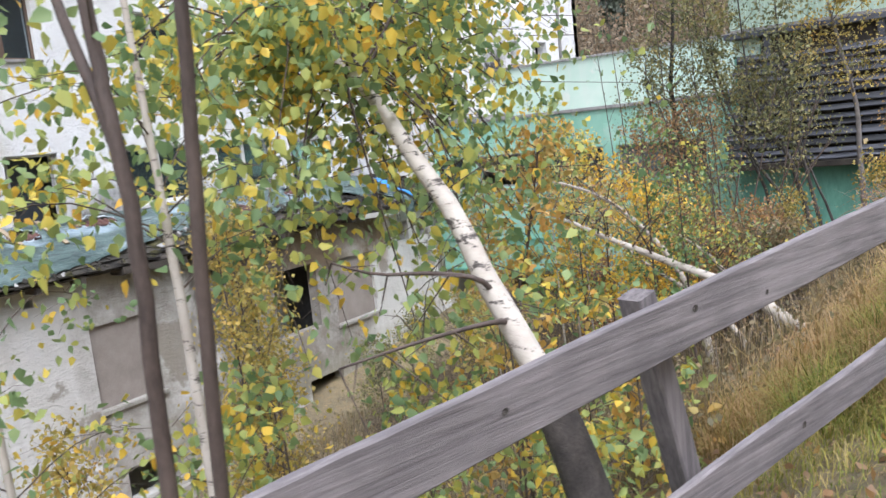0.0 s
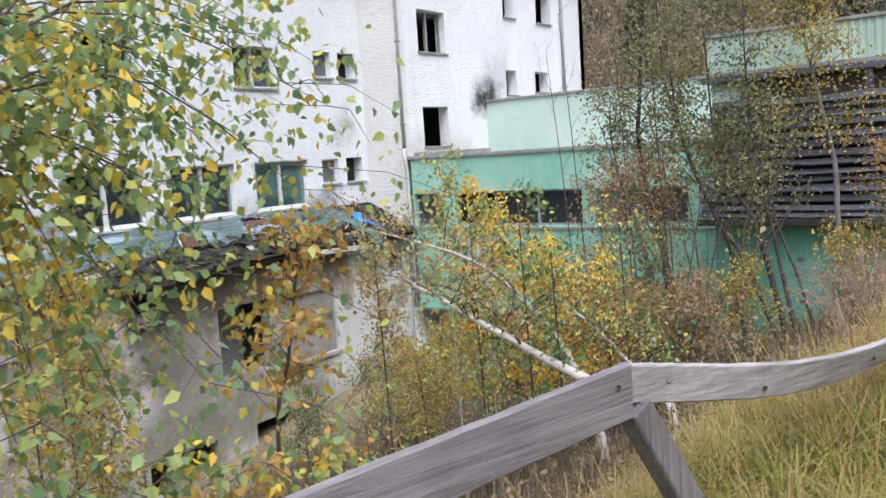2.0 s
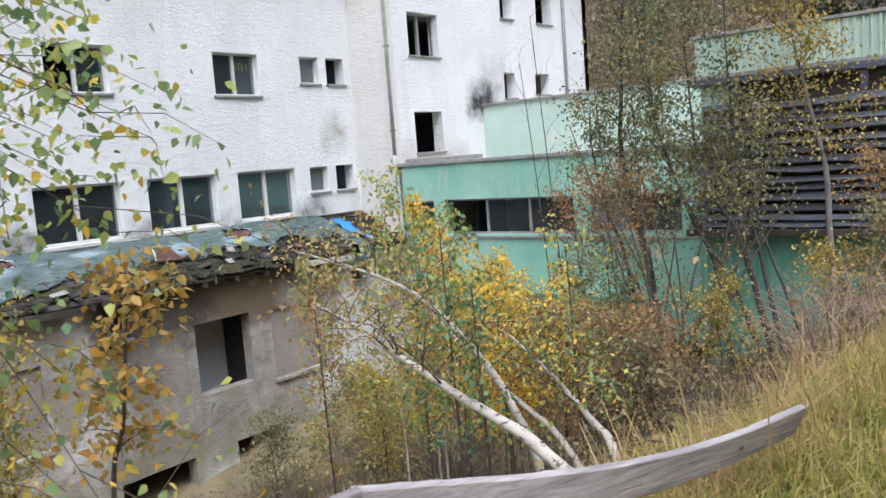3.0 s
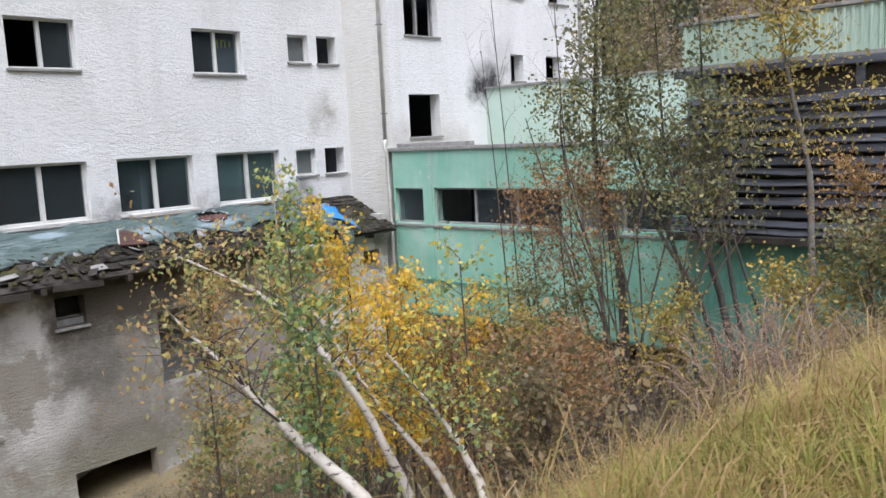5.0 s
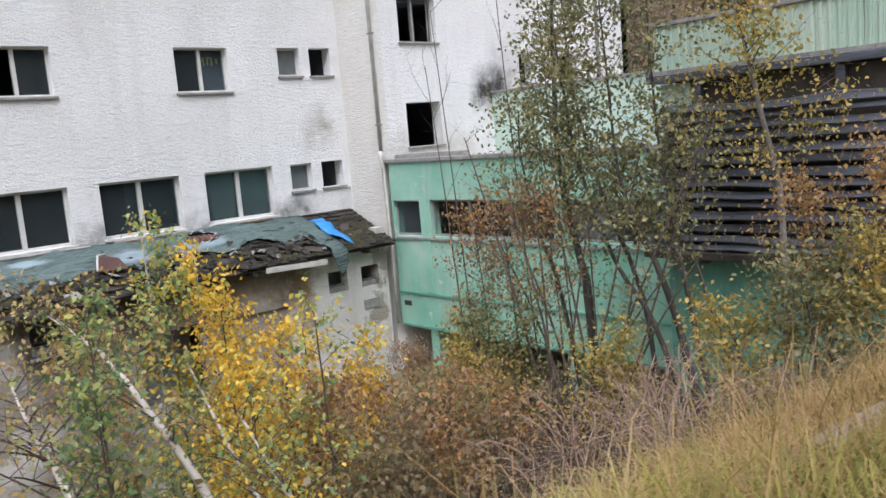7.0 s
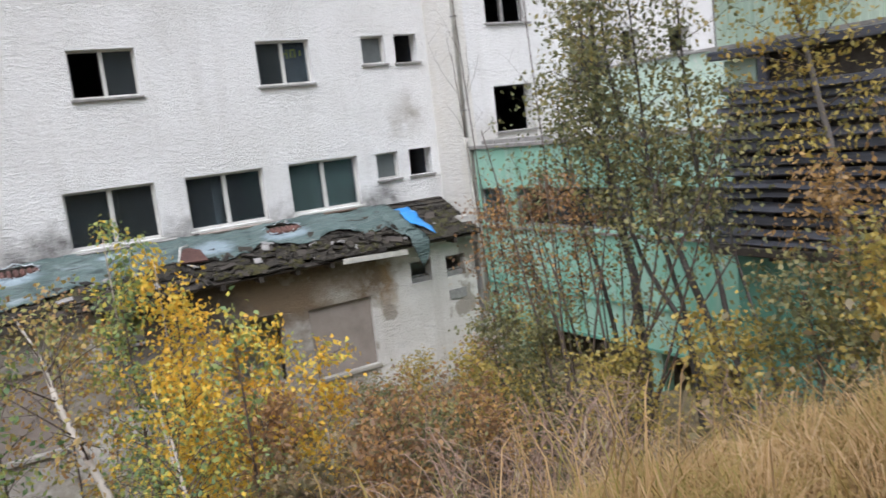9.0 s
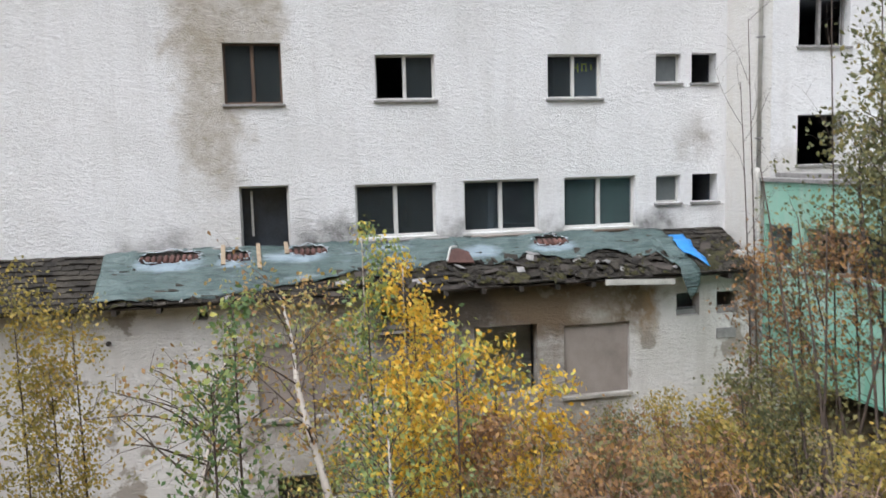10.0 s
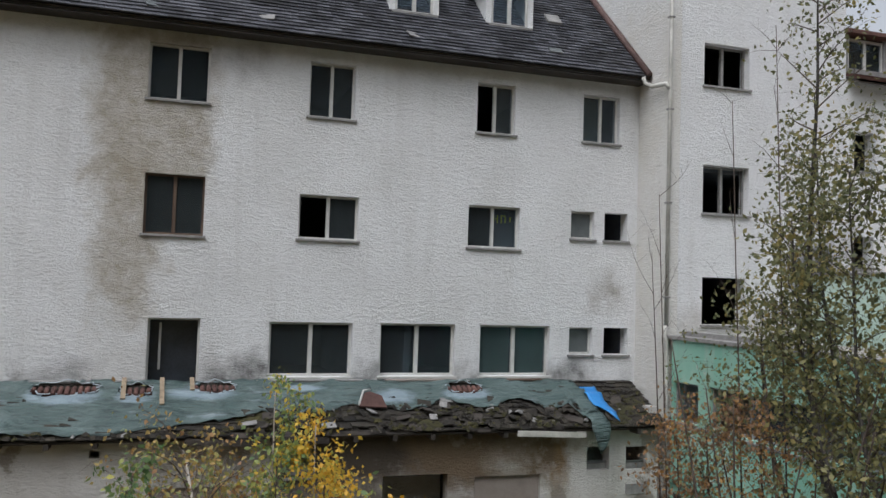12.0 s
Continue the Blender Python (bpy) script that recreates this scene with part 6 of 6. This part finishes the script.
blades("grass", "lush yellow green grass beside the path", 40000, (3.2, 8.8, -2.3, 1.6), 0.09, 0.2, 0.0026, M_GRASS, 11, bend=1.1, clump=0.65)
blades("grass", "short yellow green grass by the fence", 32000, (-3.0, 3.9, -2.4, 1.8), 0.05, 0.13, 0.0024, M_GRASS, 23, bend=1.1, clump=0.65)
blades("dry_grass", "straw coloured grass along the shoulder", 34000, (3.5, 17.0, -3.1, -1.5), 0.1, 0.24, 0.0022, M_GRASS_DRY, 12, bend=1.1)
blades("dry_grass", "golden straw grass further along the path", 42000, (6.4, 15.5, -1.6, 1.6), 0.09, 0.22, 0.0024, M_GRASS_DRY, 21, bend=1.1)
blades("dry_grass", "tall straw stalks above the slope", 1500, (3.6, 15.0, -3.2, -1.0), 0.35, 0.68, 0.0028, M_GRASS_DRY, 13, bend=1.1)
blades("weeds", "brown withered weeds on the slope", 42000, (-1.0, 17.5, -15.5, -2.9), 0.15, 0.5, 0.0035, M_LEAF_BROWN, 14, bend=0.6)
blades("weeds", "thin brown stalks on the slope", 6000, (-1.0, 17.5, -14.0, -3.4), 0.3, 0.9, 0.0035, M_TWIG, 15, bend=0.5)
blades("weeds", "pale dry stalks on the slope", 700, (2.0, 17.0, -13.0, -3.4), 0.3, 0.8, 0.003, M_TWIG_PALE, 16, bend=0.8)

blades("grass_tuft", "long green grass tufts beside the path", 27000, (3.4, 8.4, -2.3, 1.4), 0.15, 0.34, 0.0028, M_GRASS, 17, bend=1.3, clump=0.5, tuft=34)
blades("grass_tuft", "long straw grass tufts on the shoulder", 26000, (3.4, 17.0, -3.0, -1.4), 0.15, 0.3, 0.0024, M_GRASS_DRY, 18, bend=1.2, clump=0.5, tuft=28)
blades("grass_tuft", "golden grass tufts along the path", 20000, (6.4, 15.5, -1.8, 1.4), 0.13, 0.28, 0.0024, M_GRASS_DRY, 22, bend=1.3, clump=0.5, tuft=30)
blades("grass", "thin meadow grass above the path", 44000, (-9.0, 22.0, 1.2, 9.0), 0.1, 0.25, 0.005, M_GRASS, 19, bend=0.8)
blades("weeds", "withered weeds on the slope behind", 14000, (-10.0, -0.8, -15.0, 1.6), 0.15, 0.5, 0.005, M_LEAF_BROWN, 20, bend=0.7)

# withered brush and leaf litter
lv = Leaves(77)
rnd = random.Random(78)
for _ in range(26000):
    s, d = rnd.uniform(-1, 17.5), rnd.uniform(-15.0, -2.6)
    x, y = 0.342 * s + 0.94 * d, 0.94 * s - 0.342 * d
    if x < S + 0.25 + 1.6 * rnd.random() or y > D - 0.2:
        continue
    k = noise.noise((x * 0.7, y * 0.7, 5))
    lv.add((x, y, ground_z(x, y) + abs(rnd.gauss(0, 0.28)) * (0.9 + k)), 0.06)
tagged(lv.build("undergrowth", M_LEAF_BROWN, None, 0.3), "withered olive brown undergrowth", "undergrowth", kind="stuff")
lv = Leaves(79)
for _ in range(9000):
    s, d = rnd.uniform(-1, 15), rnd.uniform(-9.0, -1.0)
    x, y = 0.342 * s + 0.94 * d, 0.94 * s - 0.342 * d
    if y > D - 0.2:
        continue
    lv.add((x, y, ground_z(x, y) + 0.02 + rnd.random() * 0.04), 0.06)
tagged(lv.build("fallen_leaves", M_LEAF_RUST, None, 0.0), "fallen autumn leaves on the slope", "leaves", kind="stuff")


def brush(x, y, r_, h, n, seed, material, label):
    """A fan of bare twigs."""
    rnd = random.Random(seed)
    g0 = ground_z(x, y)
    th = thing("dead_brush", (x, y, g0), label, "shrub", "dead brush")
    for _ in range(n):
        bm = bmesh.new()
        a, q = rnd.uniform(0, 6.28), rnd.random() ** 0.5
        p0 = Vector((x + rnd.gauss(0, 0.16), y + rnd.gauss(0, 0.16), g0 - 0.06))
        p1 = Vector((x + r_ * q * math.cos(a), y + r_ * q * math.sin(a), g0 + h * rnd.uniform(0.6, 1.1) * (1.1 - 0.45 * q)))
        m_ = p0.lerp(p1, 0.55) + Vector((rnd.gauss(0, 0.06), rnd.gauss(0, 0.06), 0.14 * h))
        tip = p1 + Vector((math.cos(a), math.sin(a), -0.5)) * rnd.uniform(0.0, 0.3) * h
        tube(bm, smooth_path([p0, m_, p1, tip], 6), [0.0065, 0.006, 0.005, 0.0045, 0.0035, 0.0025, 0.0012], 4, False)
        for _ in range(4):
            q1 = m_.lerp(p1, rnd.random())
            q2 = q1 + Vector((rnd.gauss(0, 0.16), rnd.gauss(0, 0.16), rnd.uniform(-0.02, 0.25))) * h
            tube(bm, [q1, q1.lerp(q2, 0.5) + Vector((0, 0, 0.03)), q2], [0.003, 0.002, 0.001], 3, False)
        under(part("cane", bm, material), th)


for k, (x, y, r_, h) in enumerate(((-0.6, 9.9, 0.7, 1.15), (-0.35, 10.5, 0.7, 1.05), (-0.75, 11.2, 0.7, 1.1), (-0.5, 12.4, 0.6, 0.9))):
    brush(x, y, r_, h, 24, 200 + k, M_TWIG_RED, "tangle of reddish bare twigs among grass")
    brush(x + 0.2, y - 0.15, r_, h * 0.85, 6, 215 + k, M_TWIG_PALE, "pale dry stalks arching among the twigs")
for k, (x, y, r_, h) in enumerate(((-2.2, 9.9, 0.7, 0.9), (-2.4, 11.0, 0.8, 1.0), (-3.0, 11.8, 0.8, 1.1), (-5.5, 10.5, 0.9, 1.1), (-6.5, 12.0, 0.9, 1.1), (-7.0, 14.5, 1.0, 1.2), (-8.0, 10.0, 0.9, 1.0), (-9.0, 13.0, 1.0, 1.1), (-7.0, 7.5, 0.9, 1.1), (-10.5, 15.8, 1.0, 1.2), (-8.6, 16.2, 1.0, 1.3), (-6.0, 16.4, 0.9, 1.2))):
    brush(x, y, r_, h, 60, 230 + k, M_TWIG, "tangle of brown bare twigs on the slope")
# two fallen pale stems on the slope
for a, b in (((-1.9, 10.4, 0), (-1.0, 9.9, 0)), ((-0.6, 6.62, 0), (0.2, 7.03, 0))):
    bm = bmesh.new()
    pts = [Vector(a).lerp(Vector(b), k / 6) for k in range(7)]
    for p in pts:
        p.z = ground_z(p.x, p.y) + 0.04 + 0.03 * math.sin(p.x * 9)
    tube(bm, pts, [0.03, 0.034, 0.036, 0.034, 0.03, 0.028, 0.02], 8)
    tagged(part("fallen_stem", bm, M_BIRCH), "bleached fallen stem lying in dry grass", "log")


# ---- wooded hillside beyond, and added unseen trees uphill ----
def conifer_parts(seed, h, r_, material, dense):
    rnd = random.Random(seed)
    lv = Leaves(seed)
    for _ in range(dense):
        f = rnd.random() ** 0.8
        a = rnd.uniform(0, 6.28)
        rr = r_ * (1 - f) * rnd.uniform(0.35, 1.05) * (0.75 + 0.25 * math.cos(5 * a + f * 40))
        lv.add((rr * math.cos(a), rr * math.sin(a), h * (0.08 + 0.92 * f) - 0.25 * rr + rnd.uniform(-0.1, 0.1)), 0.36)
    th = thing("spruce", (0, 0, 0), "dark spruce of the far hillside and the added unseen slope", "tree", "hillside trees")
    bm = bmesh.new()
    tube(bm, [(0, 0, -0.5), (0.05, 0, h * 0.5), (0, 0, h * 0.97)], [0.17, 0.1, 0.02], 6)
    under(part("trunk", bm, M_TWIG), th)
    lv.build("crown", material, th, 0.9)
    return th


def broad_parts(seed, h, r_):
    rnd = random.Random(seed)
    lv = Leaves(seed)
    cl = [(rnd.gauss(0, r_ * 0.45), rnd.gauss(0, r_ * 0.45), h * rnd.uniform(0.4, 0.95)) for _ in range(26)]
    for _ in range(2800):
        c_ = rnd.choice(cl)
        lv.add((c_[0] + rnd.gauss(0, 0.5), c_[1] + rnd.gauss(0, 0.5), c_[2] + rnd.gauss(0, 0.45)), 0.2)
    th = thing("larch", (0, 0, 0), "rusty autumn tree of the far hillside and the added unseen slope", "tree", "hillside trees")
    bm = bmesh.new()
    tube(bm, [(0, 0, -0.5), (0.1, 0, h * 0.4), (0, 0.1, h * 0.9)], [0.15, 0.1, 0.03], 6)
    for c_ in cl[:10]:
        tube(bm, [(0.05, 0.05, c_[2] * 0.6), c_], [0.05, 0.015], 4, False)
    under(part("trunk", bm, M_TWIG), th)
    lv.build("crown", M_LARCH, th, 0.4)
    return th


protos = [conifer_parts(301, 11.0, 2.3, M_CONIFER, 4200), conifer_parts(302, 8.5, 2.0, M_CONIFER, 3600), broad_parts(303, 8.0, 2.4), broad_parts(304, 6.0, 2.0)]
spots = []
rnd = random.Random(310)
while len(spots) < 215:
    # from 150 on: unseen trees uphill, added to darken pane reflections and low sky
    x, y = (rnd.uniform(-34, 26), rnd.uniform(34, 78)) if len(spots) < 150 else (rnd.uniform(19, 48), rnd.uniform(-22, 32))
    if all((x - a) ** 2 + (y - b) ** 2 > 5.0 for a, b in spots):
        spots.append((x, y))
for k, (x, y) in enumerate(spots):
    src_ = protos[k % 4] if noise.noise((x * 0.08, y * 0.08, 2)) > -0.2 else protos[2 + k % 2]
    m = pose(x, y, ground_z(x, y), 0, 0, rnd.uniform(0, 360)) @ Matrix.Scale(rnd.uniform(0.75, 1.25), 4)
    if k < 4:
        protos[k].matrix_basis = m
    else:
        ob = copy_thing(src_, m)
        ob.scale = m.to_scale()
